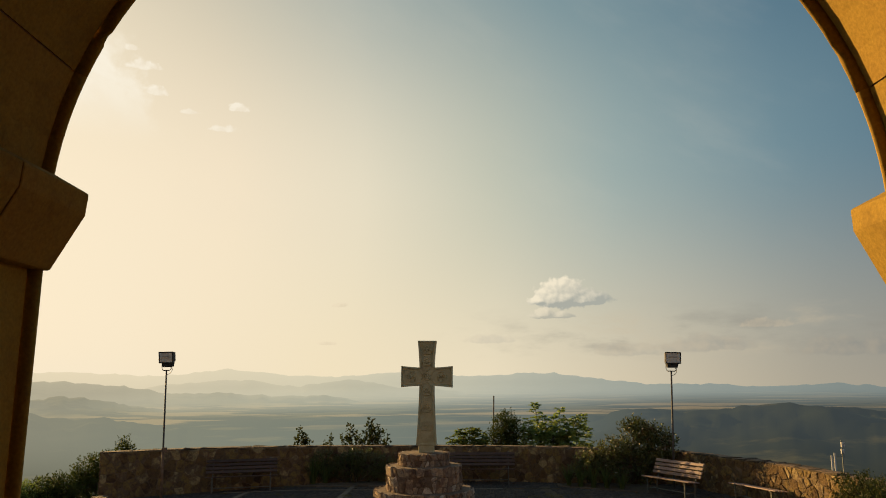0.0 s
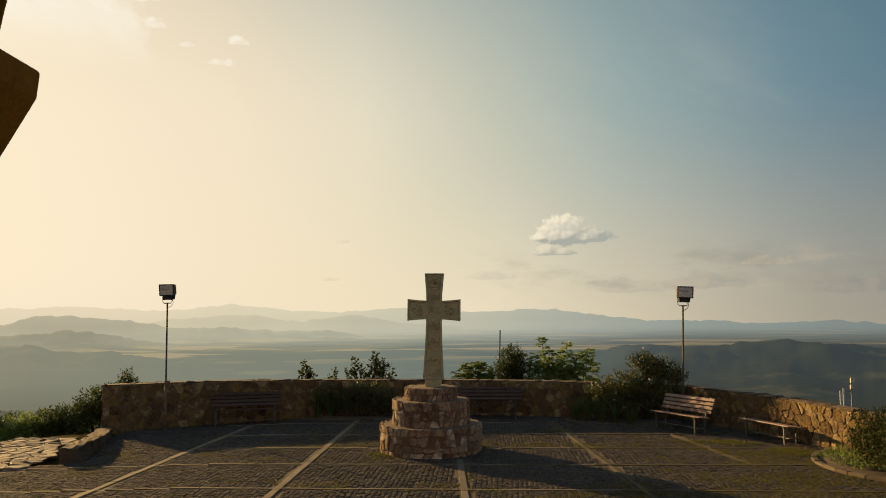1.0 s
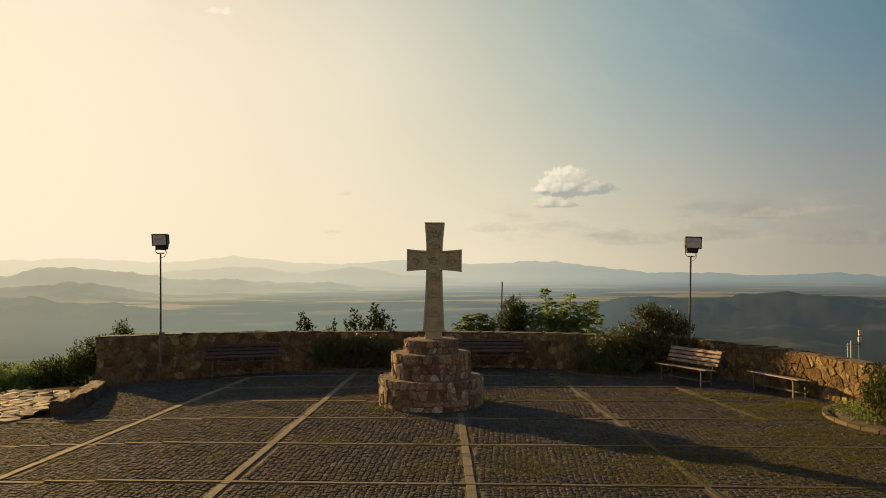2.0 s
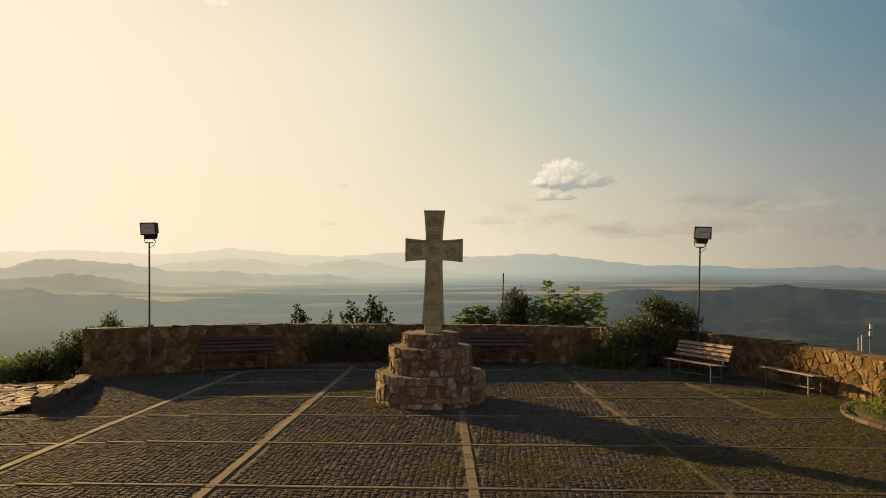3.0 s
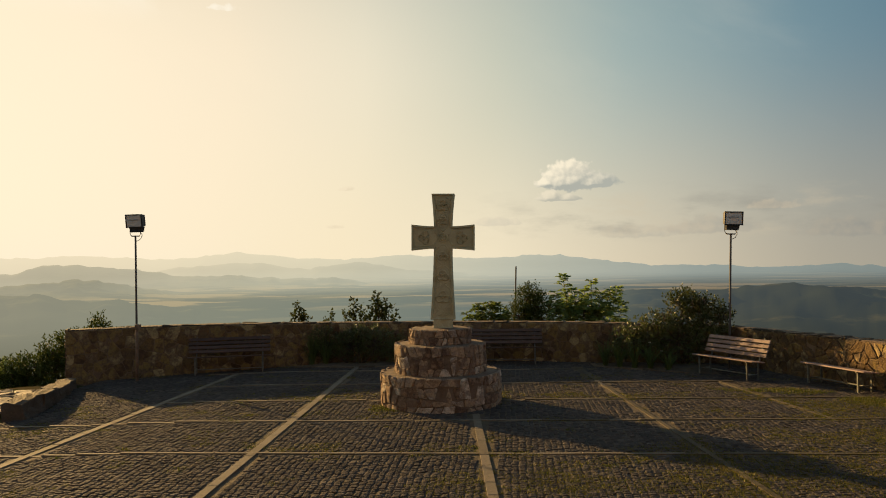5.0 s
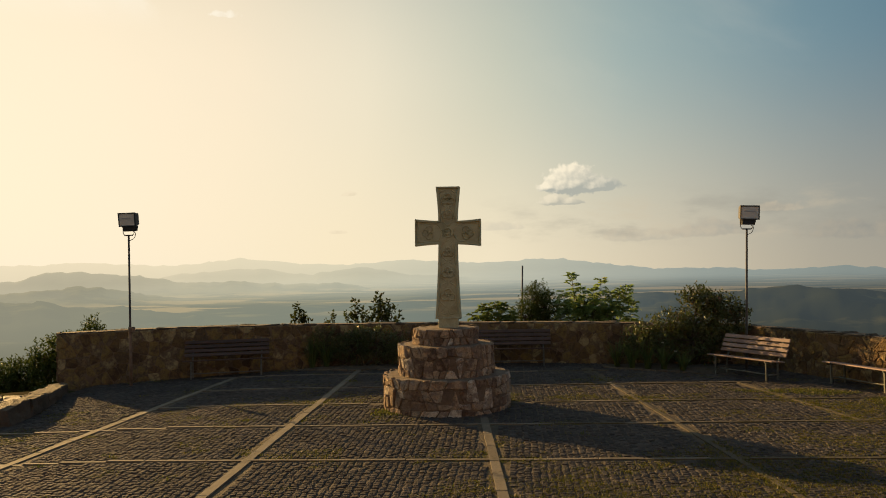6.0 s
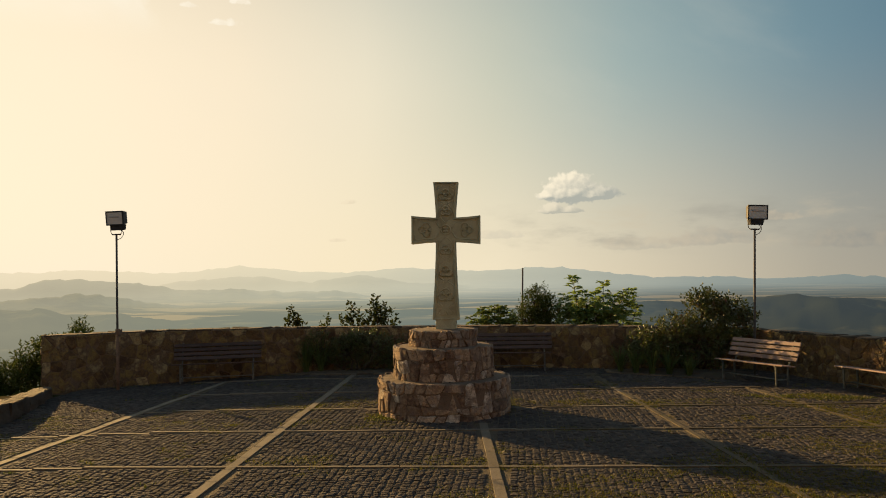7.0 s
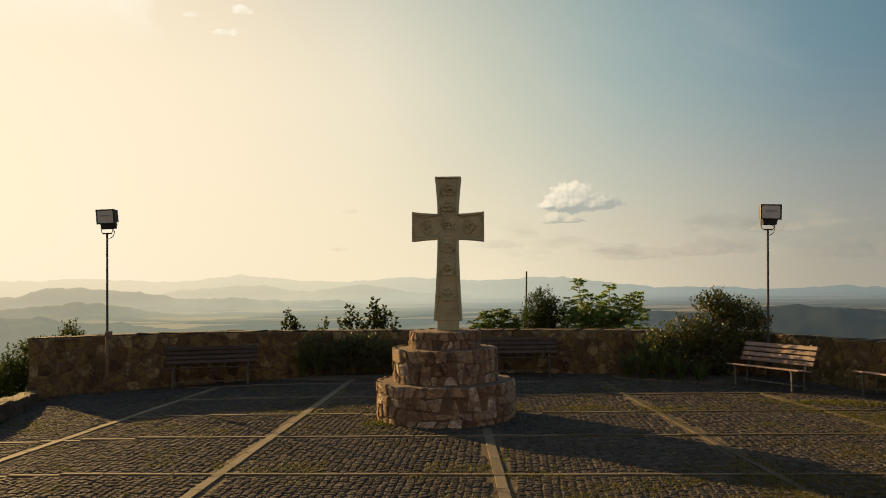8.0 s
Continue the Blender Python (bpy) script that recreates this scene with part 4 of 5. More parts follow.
for k in range(STEPS):
    a0, a1 = math.pi * k / STEPS + 0.002, math.pi * (k + 1) / STEPS - 0.002
    part("voussoir", voussoir(a0, a1, BORE, ARCH_R + 0.5, BACK, FRONT - 0.035), ASHLAR, porch)
    # roll moulding along the outer edge
    q = ARCH_R + 0.026
    pts = [(ARCH_X + q * math.cos(a), FRONT - 0.004, ARCH_Z + q * math.sin(a)) for a in np.linspace(a0 - 0.002, a1 + 0.002, 9)]
    hang("roll_moulding", tube(pts, 0.027, ASHLAR, 12), porch)
for side in (-1, 1):
    jamb = ARCH_X + side * (ARCH_R + 0.0)
    z = 3.354
    for k, high in enumerate((1.25, 0.62, 0.62)):
        part("jamb_block", box((0.48, FRONT - BACK - 0.035, high - 0.006), (jamb + side * 0.27, (FRONT + BACK - 0.035) / 2, z - high / 2), 0.008), ASHLAR, porch)
        hang("jamb_roll", tube([(jamb + side * 0.026, FRONT - 0.004, z - high + 0.002), (jamb + side * 0.026, FRONT - 0.004, z - 0.002)], 0.027, ASHLAR, 12), porch)
        z -= high
    # impost: flat top, upright face, chamfer below
    for y0, y1 in ((BACK - 0.05, 1.62), (1.626, FRONT + 0.02)):
        b = bmesh.new()
        prof = [(0.5, 3.63), (0.0, 3.63), (-0.106, 3.572), (-0.101, 3.51), (-0.015, 3.35), (0.5, 3.35)]
        ends = [[b.verts.new((jamb + side * u, y, zz)) for u, zz in prof] for y in (y0, y1)]
        n = len(prof)
        for i in range(n):
            b.faces.new((ends[0][i], ends[0][(i + 1) % n], ends[1][(i + 1) % n], ends[1][i]))
        b.faces.new(ends[0][::-1])
        b.faces.new(ends[1])
        bmesh.ops.recalc_face_normals(b, faces=b.faces[:])
        bmesh.ops.bevel(b, geom=b.edges[:], offset=0.008, segments=2, profile=0.6, affect="EDGES")
        part("impost_block", b, ASHLAR, porch)
hang("ring_core", mesh_from(*ring_core(), MORTAR), porch)
# plain wall round the arch, and the rest of the porch behind the walk
for side, x0, x1 in ((-1, -3.2, ARCH_X - ARCH_R - 0.5), (1, ARCH_X + ARCH_R + 0.5, 5.8)):
    part("wall_panel", box((x1 - x0, FRONT - BACK - 0.1, 5.2), ((x0 + x1) / 2, (FRONT + BACK - 0.1) / 2, 3.4)), ASHLAR, porch)


def spandrel():
    """Masonry over the arch, cut round its ring."""
    b, n = bmesh.new(), 24
    low = [(ARCH_X + (ARCH_R + 0.49) * math.cos(math.pi * i / n), ARCH_Z + (ARCH_R + 0.49) * math.sin(math.pi * i / n)) for i in range(n + 1)]
    rows = []
    for x, z in low:
        rows.append([b.verts.new(p) for p in ((x, BACK + 0.02, z), (x, FRONT - 0.09, z), (x, FRONT - 0.09, 6.0), (x, BACK + 0.02, 6.0))])
    for i in range(n):
        for k in range(4):
            b.faces.new((rows[i][k], rows[i][(k + 1) % 4], rows[i + 1][(k + 1) % 4], rows[i + 1][k]))
    bmesh.ops.recalc_face_normals(b, faces=b.faces[:])
    return b


part("spandrel", spandrel(), ASHLAR, porch)
for name, size, at in (("wall_south", (14.3, 0.3, 8.2), (1.35, -2.85, 3.9)), ("wall_west", (0.3, 5.3, 8.2), (-5.65, 0.0, 3.9)), ("wall_east", (0.3, 6.3, 8.2), (8.35, 0.5, 3.9))):
    tagged(part(name, box(size, at), PLASTER), "plain plastered porch wall", "wall", kind="structure")
tagged(part("ceiling", box((14.4, 6.8, 0.25), (1.35, 0.4, 8.08)), PLASTER), "plain plastered porch ceiling", "ceiling", kind="structure")

# ---------------------------------------------------------------- low wall and flagstones beyond the terrace's western edge
LOW = Line([(-8.2, 18.66, 0.2), (-8.3, 19.4, 0.24), (-8.6, 20.6, 0.18), (-9.1, 22.0, 0.1), (-9.65, 23.2, 0.02)])
low_wall = tagged(new("low_wall"), "low dry-stone edging wall with flat slabs on top", "low wall", kind="structure")
rr = random.Random(41)
s = 0.0
while s < LOW.length - 0.2:
    long = min(rr.uniform(0.8, 1.3), LOW.length - s)
    x, y = LOW.at(s + long / 2, -0.22)
    x2, y2 = LOW.at(s + long / 2 + 0.1, -0.22)
    turn = math.degrees(math.atan2(y2 - y, x2 - x))
    for z0, z1, grow in ((drop(x) - 0.2, LOW.top(s + long / 2), 0.0),):
        b = box((long - 0.01, 0.42 + grow, z1 - z0), (0, 0, 0), 0.03)
        bmesh.ops.subdivide_edges(b, edges=[e for e in b.edges if e.calc_length() > 0.12], cuts=3, use_grid_fill=True)
        for v in b.verts:
            q = v.co + Vector((s * 3, z0 * 7, 0))
            v.co += 0.05 * Vector((noise.noise(q * 4), noise.noise(q * 4 + Vector((9, 0, 0))), noise.noise(q * 4 + Vector((0, 9, 0))))) + 0.03 * Vector((0, noise.noise(q * 11), noise.noise(q * 11 + Vector((5, 0, 0)))))
        bmesh.ops.transform(b, matrix=pose(x, y, (z0 + z1) / 2, rr.uniform(-2, 2), math.degrees(math.atan2(LOW.top(s) - LOW.top(s + long), long)) + rr.uniform(-1, 1), turn + rr.uniform(-2, 2)), verts=b.verts[:])
        part("edging_stone", b, LOWSTONE, low_wall)
    s += long
flags = tagged(new("flagstone_path"), "irregular pale flagstone path beside the low wall", "path", kind="structure")


def flag_place(u, v, d):
    x, y = -11.75 + u, 17.95 + v
    return (x, y, -0.11 + d)


for poly in rubble_cells(3.3, 4.2, 0.4, 0.34, rr, False, 0.03):
    if all(p[0] < 3.05 - 0.27 * p[1] for p in poly):
        hang("flagstone", stone_mesh(poly, flag_place, 0.012, FLAG, rr), flags)
# ---------------------------------------------------------------- plants
def leaf(p, d, n, long, wide, verts, faces):
    """One leaf: a folded rhomb from p along d."""
    side = d.cross(n)
    if side.length < 1e-4:
        return
    side.normalize()
    o = len(verts)
    mid = p + d * (long * 0.45) - n * (wide * 0.18)
    verts += [p, mid + side * (wide / 2), p + d * long, mid - side * (wide / 2), p + d * (long * 0.5) + n * (wide * 0.12)]
    faces += [(o, o + 1, o + 4), (o + 1, o + 2, o + 4), (o + 2, o + 3, o + 4), (o + 3, o, o + 4)]


def unit(r):
    while True:
        v = Vector((r.uniform(-1, 1), r.uniform(-1, 1), r.uniform(-1, 1)))
        if 0.05 < v.length < 1:
            return v.normalized()


def shrub(name, at, lobes, leaves, size, mat, label, category, seed, slim=0.5, stems=7, group=""):
    """Stems that fork into twigs; leaves sit in sprays at the twig ends inside uneven lobes (x, y, z, rx, ry, rz)."""
    r = random.Random(seed)
    ob = thing(name, at, label, category, group)
    wood, verts, faces = [], [], []
    total = sum(l[3] * l[4] + l[4] * l[5] for l in lobes)
    per_spray = 9
    for x, y, z, rx, ry, rz in lobes:
        c = Vector((x, y, z))
        foot = Vector((x * 0.35 + r.uniform(-0.1, 0.1), y * 0.35, 0))
        bend = (foot + c) / 2 + Vector((r.uniform(-0.12, 0.12), r.uniform(-0.1, 0.1), 0))
        wood.append(tube_data([foot, bend, c], [0.035, 0.024, 0.012], 6))
        sprays = max(4, int(leaves / per_spray * (rx * ry + ry * rz) / total))
        for k in range(sprays):
            u = unit(r)
            q = r.random() ** 0.38 * (1 + 0.28 * noise.noise(u * 2.4 + c))
            tip = c + Vector((u.x * rx, u.y * ry, u.z * rz)) * q
            if tip.z < 0.03:
                tip.z = r.uniform(0.03, 0.25)
            if k % 5 == 0:
                wood.append(tube_data([c + (tip - c) * 0.15, c + (tip - c) * 0.6 + Vector((0, 0, r.uniform(-0.03, 0.05))), tip], [0.010, 0.007, 0.003], 4))
            out = (tip - c).normalized() * 0.7 + Vector((0, 0, 0.4)) + unit(r) * 0.5
            out.normalize()
            for j in range(per_spray):
                p = tip + out * (j * size * 0.30) + unit(r) * size * 0.35
                d = (out * 0.5 + unit(r)).normalized()
                nrm = (Vector((0, 0, 1)) + unit(r) * 0.7).normalized()
                leaf(p, d, nrm, size * r.uniform(0.7, 1.25), size * slim * r.uniform(0.8, 1.2), verts, faces)
    hang("stem", mesh_from(*joined(wood), BARK, True), ob)
    hang("crown", mesh_from(verts, faces, mat), ob)
    return ob


def lance(p, d, n, long, wide, verts, faces):
    """One narrow pointed leaflet, folded along its rib and bent down at the tip."""
    side = d.cross(n)
    if side.length < 1e-4:
        return
    side.normalize()
    o = len(verts)
    a, b, tip = p + d * (long * 0.3), p + d * (long * 0.68) - n * (long * 0.05), p + d * long - n * (long * 0.16)
    verts += [p, a + side * (wide / 2) + n * (wide * 0.12), a - side * (wide / 2) + n * (wide * 0.12), b + side * (wide * 0.36), b - side * (wide * 0.36), tip, (a + b) / 2 - n * (wide * 0.1)]
    faces += [(o, o + 1, o + 6), (o + 2, o, o + 6), (o + 1, o + 3, o + 6), (o + 4, o + 2, o + 6), (o + 3, o + 5, o + 6), (o + 5, o + 4, o + 6)]


def feathered(name, at, shoots, mat, label, seed, leaflet=0.135, reach=0.42):
    """A young tree of many upright shoots (x, y, height of the tip); arching feathered leaves stand round each."""
    r = random.Random(seed)
    ob = thing(name, at, label, "tree")
    wood, verts, faces = [], [], []

    def shoot(foot, tip, thick, bare):
        bow = Vector((r.uniform(-0.06, 0.06), r.uniform(-0.06, 0.06), 0))
        line = [foot.lerp(tip, t) + bow * math.sin(math.pi * t) for t in np.linspace(0, 1, 7)]
        wood.append(tube_data(line, [thick * (1 - 0.8 * k / 6) for k in range(7)], 5))
        run = (tip - foot).length * (1 - bare)
        turn = r.uniform(0, 6.28)
        for k in range(max(4, int(run / 0.05))):
            t = bare + (1 - bare) * (k + 0.5) * 0.05 / run
            if t > 1:
                break
            turn += 2.4 + r.uniform(-0.3, 0.3)
            top = (1 - t) * (tip - foot).length
            long = reach * min(1.0, 0.35 + top / 0.5) * r.uniform(0.7, 1.1)
            rise = 1.6 - 0.9 * min(1.0, top / 0.7) + r.uniform(-0.35, 0.35)
            p = foot.lerp(tip, t) + bow * math.sin(math.pi * t)
            out = Vector((math.cos(turn), math.sin(turn), rise)).normalized()
            droop = r.uniform(0.35, 0.9)
            rib = [p + out * (long * q) + Vector((0, 0, -droop * long * q * q)) for q in (0, 0.33, 0.66, 1.0)]
            wood.append(tube_data(rib, 0.003, 3))
            for m in range(7):
                q = 0.2 + 0.13 * m
                c = p + out * (long * q) + Vector((0, 0, -droop * long * q * q))
                along = (out + Vector((0, 0, -2 * droop * q))).normalized()
                side = along.cross(Vector((0, 0, 1)))
                if side.length < 0.05:
                    continue
                side.normalize()
                nrm = (side.cross(along) + unit(r) * 0.9).normalized()
                size = leaflet * (0.75 + 0.5 * math.sin(math.pi * min(1, q))) * r.uniform(0.8, 1.15)
                for sgn in (-1, 1):
                    lance(c, (side * sgn + along * 0.55 + unit(r) * 0.2).normalized(), nrm, size, size * 0.31, verts, faces)
            lance(rib[3], (rib[3] - rib[2]).normalized(), Vector((0, 0, 1)), leaflet, leaflet * 0.3, verts, faces)

    for x, y, high in shoots:
        foot = Vector((x * 0.35 + r.uniform(-0.08, 0.08), y * 0.35, 0))
        tip = Vector((x, y, high))
        shoot(foot, tip, 0.024, 0.45)
        for k in range(3):
            t = r.uniform(0.45, 0.85)
            p = foot.lerp(tip, t)
            a = r.uniform(0, 6.28)
            shoot(p, p + Vector((math.cos(a) * r.uniform(0.25, 0.45), math.sin(a) * 0.3, r.uniform(0.1, 0.4))), 0.01, 0.2)
    hang("trunk", mesh_from(*joined(wood), BARK, True), ob)
    hang("crown", mesh_from(verts, faces, mat), ob)
    return ob


def spiky(at, count, high, seed, label):
    """A clump of sword-shaped leaves."""
    r = random.Random(seed)
    ob = thing("sword_leaf_clump", at, label, "plant", "sword-leaved clumps")
    verts, faces = [], []
    for k in range(count):
        a, lean, h = r.uniform(0, 6.283), r.uniform(0.05, 0.75), high * r.uniform(0.6, 1.1)
        base = Vector((math.cos(a), math.sin(a), 0)) * r.uniform(0, 0.07)
        side = Vector((-math.sin(a), math.cos(a), 0))
        o = len(verts)
        for i in range(5):
            t = i / 4
            p = base + Vector((math.cos(a), math.sin(a), 0)) * (lean * h * t ** 1.6) + Vector((0, 0, h * (t - 0.22 * lean * t * t)))
            w = 0.02 * (1 - t) ** 0.6 + 0.001
            verts += [p - side * w, p + Vector((math.cos(a), math.sin(a), 0)) * -0.006, p + side * w]
        for i in range(4):
            q = o + 3 * i
            faces += [(q, q + 1, q + 4, q + 3), (q + 1, q + 2, q + 5, q + 4)]
    hang("foliage", mesh_from(verts, faces, LEAF_SWORD), ob)
    return ob


def kerb_arc(name, pts, label, sunk=0.065):
    """Low kerb stones along a line."""
    line = Line([(x, y, 0) for x, y in pts])
    ob = tagged(new(name), label, "kerb", kind="structure")
    r, s = random.Random(name), 0.0
    while s < line.length - 0.08:
        long = min(r.uniform(0.28, 0.45), line.length - s)
        x, y = line.at(s + long / 2)
        x2, y2 = line.at(s + long / 2 + 0.05)
        b = box((long - 0.012, 0.12, 0.2), (0, 0, 0), 0.015)
        bmesh.ops.transform(b, matrix=pose(x, y, drop(x) - sunk + r.uniform(-0.012, 0.012), r.uniform(-2, 2), r.uniform(-1, 1), math.degrees(math.atan2(y2 - y, x2 - x))), verts=b.verts[:])
        part("kerb_stone", b, KERB, ob)
        s += long


def soil(name, pts, label):
    """A low mound of earth inside a bed."""
    b = bmesh.new()
    cx, cy = sum(p[0] for p in pts) / len(pts), sum(p[1] for p in pts) / len(pts)
    ring = smooth_line([(x, y, 0.02) for x, y in pts] + [(*pts[0], 0.02)], 4)[:-1]
    outer = [b.verts.new((x, y, drop(x) + 0.0)) for x, y, z in ring]
    inner = [b.verts.new((cx + (x - cx) * 0.6, cy + (y - cy) * 0.6, 0.07)) for x, y, z in ring]
    n = len(outer)
    for i in range(n):
        b.faces.new((outer[i], outer[(i + 1) % n], inner[(i + 1) % n], inner[i]))
    b.faces.new(inner)
    bmesh.ops.recalc_face_normals(b, faces=b.faces[:])
    tagged(part(name, b, BED), label, "soil", kind="structure")


# bed with the big rose bush
soil("flower_bed_1", [(3.5, 24.75), (4.5, 24.2), (5.5, 23.6), (6.2, 23.9), (6.7, 24.7), (5.0, 25.2), (3.6, 25.4)], "dark planted earth along the parapet")
kerb_arc("kerb_1", [(3.4, 25.3), (3.55, 24.75), (4.46, 24.18), (5.5, 23.52)], "low worn stone kerb round a flower bed")
shrub("rose_bush", (5.34, 24.8, 0.03), [(0.35, 0, 1.3, 0.52, 0.32, 0.55), (0.85, -0.05, 1.2, 0.45, 0.32, 0.5), (1.2, 0.05, 1.15, 0.35, 0.3, 0.4), (-0.35, 0.05, 0.88, 0.46, 0.36, 0.42), (-1.0, 0.1, 0.6, 0.45, 0.35, 0.36), (0.2, -0.1, 0.6, 0.8, 0.35, 0.55), (0.32, -0.05, 1.62, 0.25, 0.22, 0.28), (0.8, 0.0, 1.5, 0.28, 0.22, 0.22)], 8500, 0.09, LEAF_DARK, "large dark green rose bush before the parapet", "shrub", 51)
ROSE = bpy.data.objects["rose_bush"]
rr = random.Random(58)
young = [[], []]
for k in range(34):
    a = rr.uniform(-0.25, 1.45)
    p = Vector((a, rr.uniform(-0.25, 0.2), 1.45 - 0.55 * abs(a - 0.45) + rr.uniform(-0.2, 0.15)))
    up = Vector((rr.uniform(-0.35, 0.3), rr.uniform(-0.3, 0.3), 1)).normalized()
    long = rr.uniform(0.25, 0.5)
    for m in range(14):
        q = p + up * (long * (0.25 + 0.8 * m / 14))
        leaf(q, (unit(rr) + up * 0.4).normalized(), (Vector((0, 0, 1)) + unit(rr) * 0.6).normalized(), rr.uniform(0.06, 0.1), 0.045, young[0], young[1])
hang("young_leaves", mesh_from(young[0], young[1], LEAF_ROSE), ROSE, "reddish young leaves on upright shoots")
for x, y, zz in ((-0.62, -0.5, 0.62), (-0.35, -0.62, 0.42), (-0.95, -0.3, 0.95), (0.2, -0.45, 1.2)):
    petals = [[], []]
    for k in range(9):
        a = k * 0.7
        leaf(Vector((x, y, zz)), Vector((math.cos(a), math.sin(a), 0.5 + 0.3 * (k % 2))).normalized(), Vector((0, 0, 1)), 0.045, 0.04, petals[0], petals[1])
    hang("blossom", mesh_from(petals[0], petals[1], PETAL), ROSE, "small pale blossom")
for k, (x, y, h) in enumerate(((3.68, 24.8, 0.72), (4.0, 24.5, 0.66), (4.35, 24.35, 0.7), (4.7, 24.15, 0.62), (5.1, 23.95, 0.5))):
    spiky((x, y, 0.03), 38, h, 60 + k, "green sword-leaved clump at the edge of the flower bed")
# bed before the shaded wall
soil("flower_bed_2", [(-4.5, 25.0), (-3.0, 24.98), (-1.5, 25.1), (-1.6, 25.85), (-3.0, 25.65), (-4.4, 25.3)], "dark planted earth before the shaded wall")
kerb_arc("kerb_2", [(-4.6, 25.1), (-3.0, 24.93), (-1.4, 25.05)], "low worn stone kerb before the shaded wall")
shrub("evergreen_shrub", (-2.9, 25.38, 0.03), [(-0.9, 0, 0.55, 0.45, 0.25, 0.45), (-0.2, 0, 0.5, 0.5, 0.28, 0.42), (0.5, 0, 0.55, 0.5, 0.28, 0.45), (0.0, 0.0, 0.75, 0.35, 0.22, 0.25), (1.0, 0.05, 0.4, 0.35, 0.25, 0.35)], 9000, 0.055, LEAF_DARK, "dark evergreen shrub in shade against the parapet", "shrub", 52)
for k, x in enumerate((-4.15, -3.75)):
    spiky((x, 25.25, 0.03), 40, 1.0, 70 + k, "dark sword-leaved clump before the shaded wall")


def slope_z(x, y):
    return ridge_height(x, y)


# trees and shrubs on the slope behind the parapet
def behind(x, y, top):
    """Ground level at a place on the slope, and the height from there to a top."""
    z = slope_z(x, y) - 0.1
    return z, top - z


z = slope_z(3.5, 28.3) - 0.1
feathered("locust_tree", (3.45, 28.3, z), [(x, y, top - z) for x, y, top in ((-0.55, 0.1, 2.33), (-0.85, -0.2, 1.78), (-1.0, 0.2, 1.5), (-0.25, -0.1, 1.9), (0.1, 0.2, 1.85), (0.3, -0.05, 2.16), (0.65, 0.15, 1.75), (0.85, -0.15, 1.88), (1.1, 0.05, 1.9), (1.3, 0.2, 1.45), (-0.4, 0.4, 1.65), (0.5, -0.4, 1.5), (0.0, -0.4, 1.55))], LEAF_FRESH, "young fresh-green locust tree behind the parapet", 81)
z = slope_z(0.6, 28.0) - 0.1
feathered("locust_tree", (0.55, 28.0, z), [(x, y, top - z) for x, y, top in ((0.1, 0.0, 1.56), (-0.3, 0.1, 1.48), (-0.6, -0.1, 1.25), (0.45, 0.1, 1.42), (0.65, -0.1, 1.2), (-0.1, -0.3, 1.3), (0.25, 0.3, 1.35))], LEAF_MID, "low olive-green locust sapling behind the parapet", 82, 0.13, 0.36)
z, h = behind(1.9, 28.6, 2.0)
shrub("round_shrub", (1.86, 28.6, z), [(0, 0, h - 0.45, 0.42, 0.4, 0.45), (0.3, 0, h - 0.8, 0.4, 0.4, 0.5), (-0.25, 0, h - 1.0, 0.5, 0.4, 0.5), (0.1, 0, h - 1.6, 0.6, 0.5, 0.7)], 13000, 0.065, LEAF_OLIVE, "rounded green shrub standing behind the parapet", "shrub", 83)
for k, (x, top, w, n) in enumerate(((-5.08, 1.42, 0.17, 330), (-4.12, 1.17, 0.2, 330), (-3.38, 1.46, 0.24, 520), (-2.68, 1.68, 0.15, 380), (-2.36, 1.42, 0.15, 260), (-3.0, 1.3, 0.13, 170))):
    z, h = behind(x, 27.6, top)
    shrub("small_tree", (x, 27.6, z), [(0, 0, h - 0.16, w * 0.5, w * 0.5, 0.17), (-w * 0.6, 0, h - 0.4, w * 0.5, w * 0.5, 0.18), (w * 0.6, 0.05, h - 0.36, w * 0.45, w * 0.5, 0.16), (0.05, 0, h - 0.6, w, w * 0.8, 0.22)], n, 0.105, LEAF_SHADE, "dark round-leaved sapling top showing over the parapet", "tree", 90 + k, 0.85, group="saplings behind the parapet")
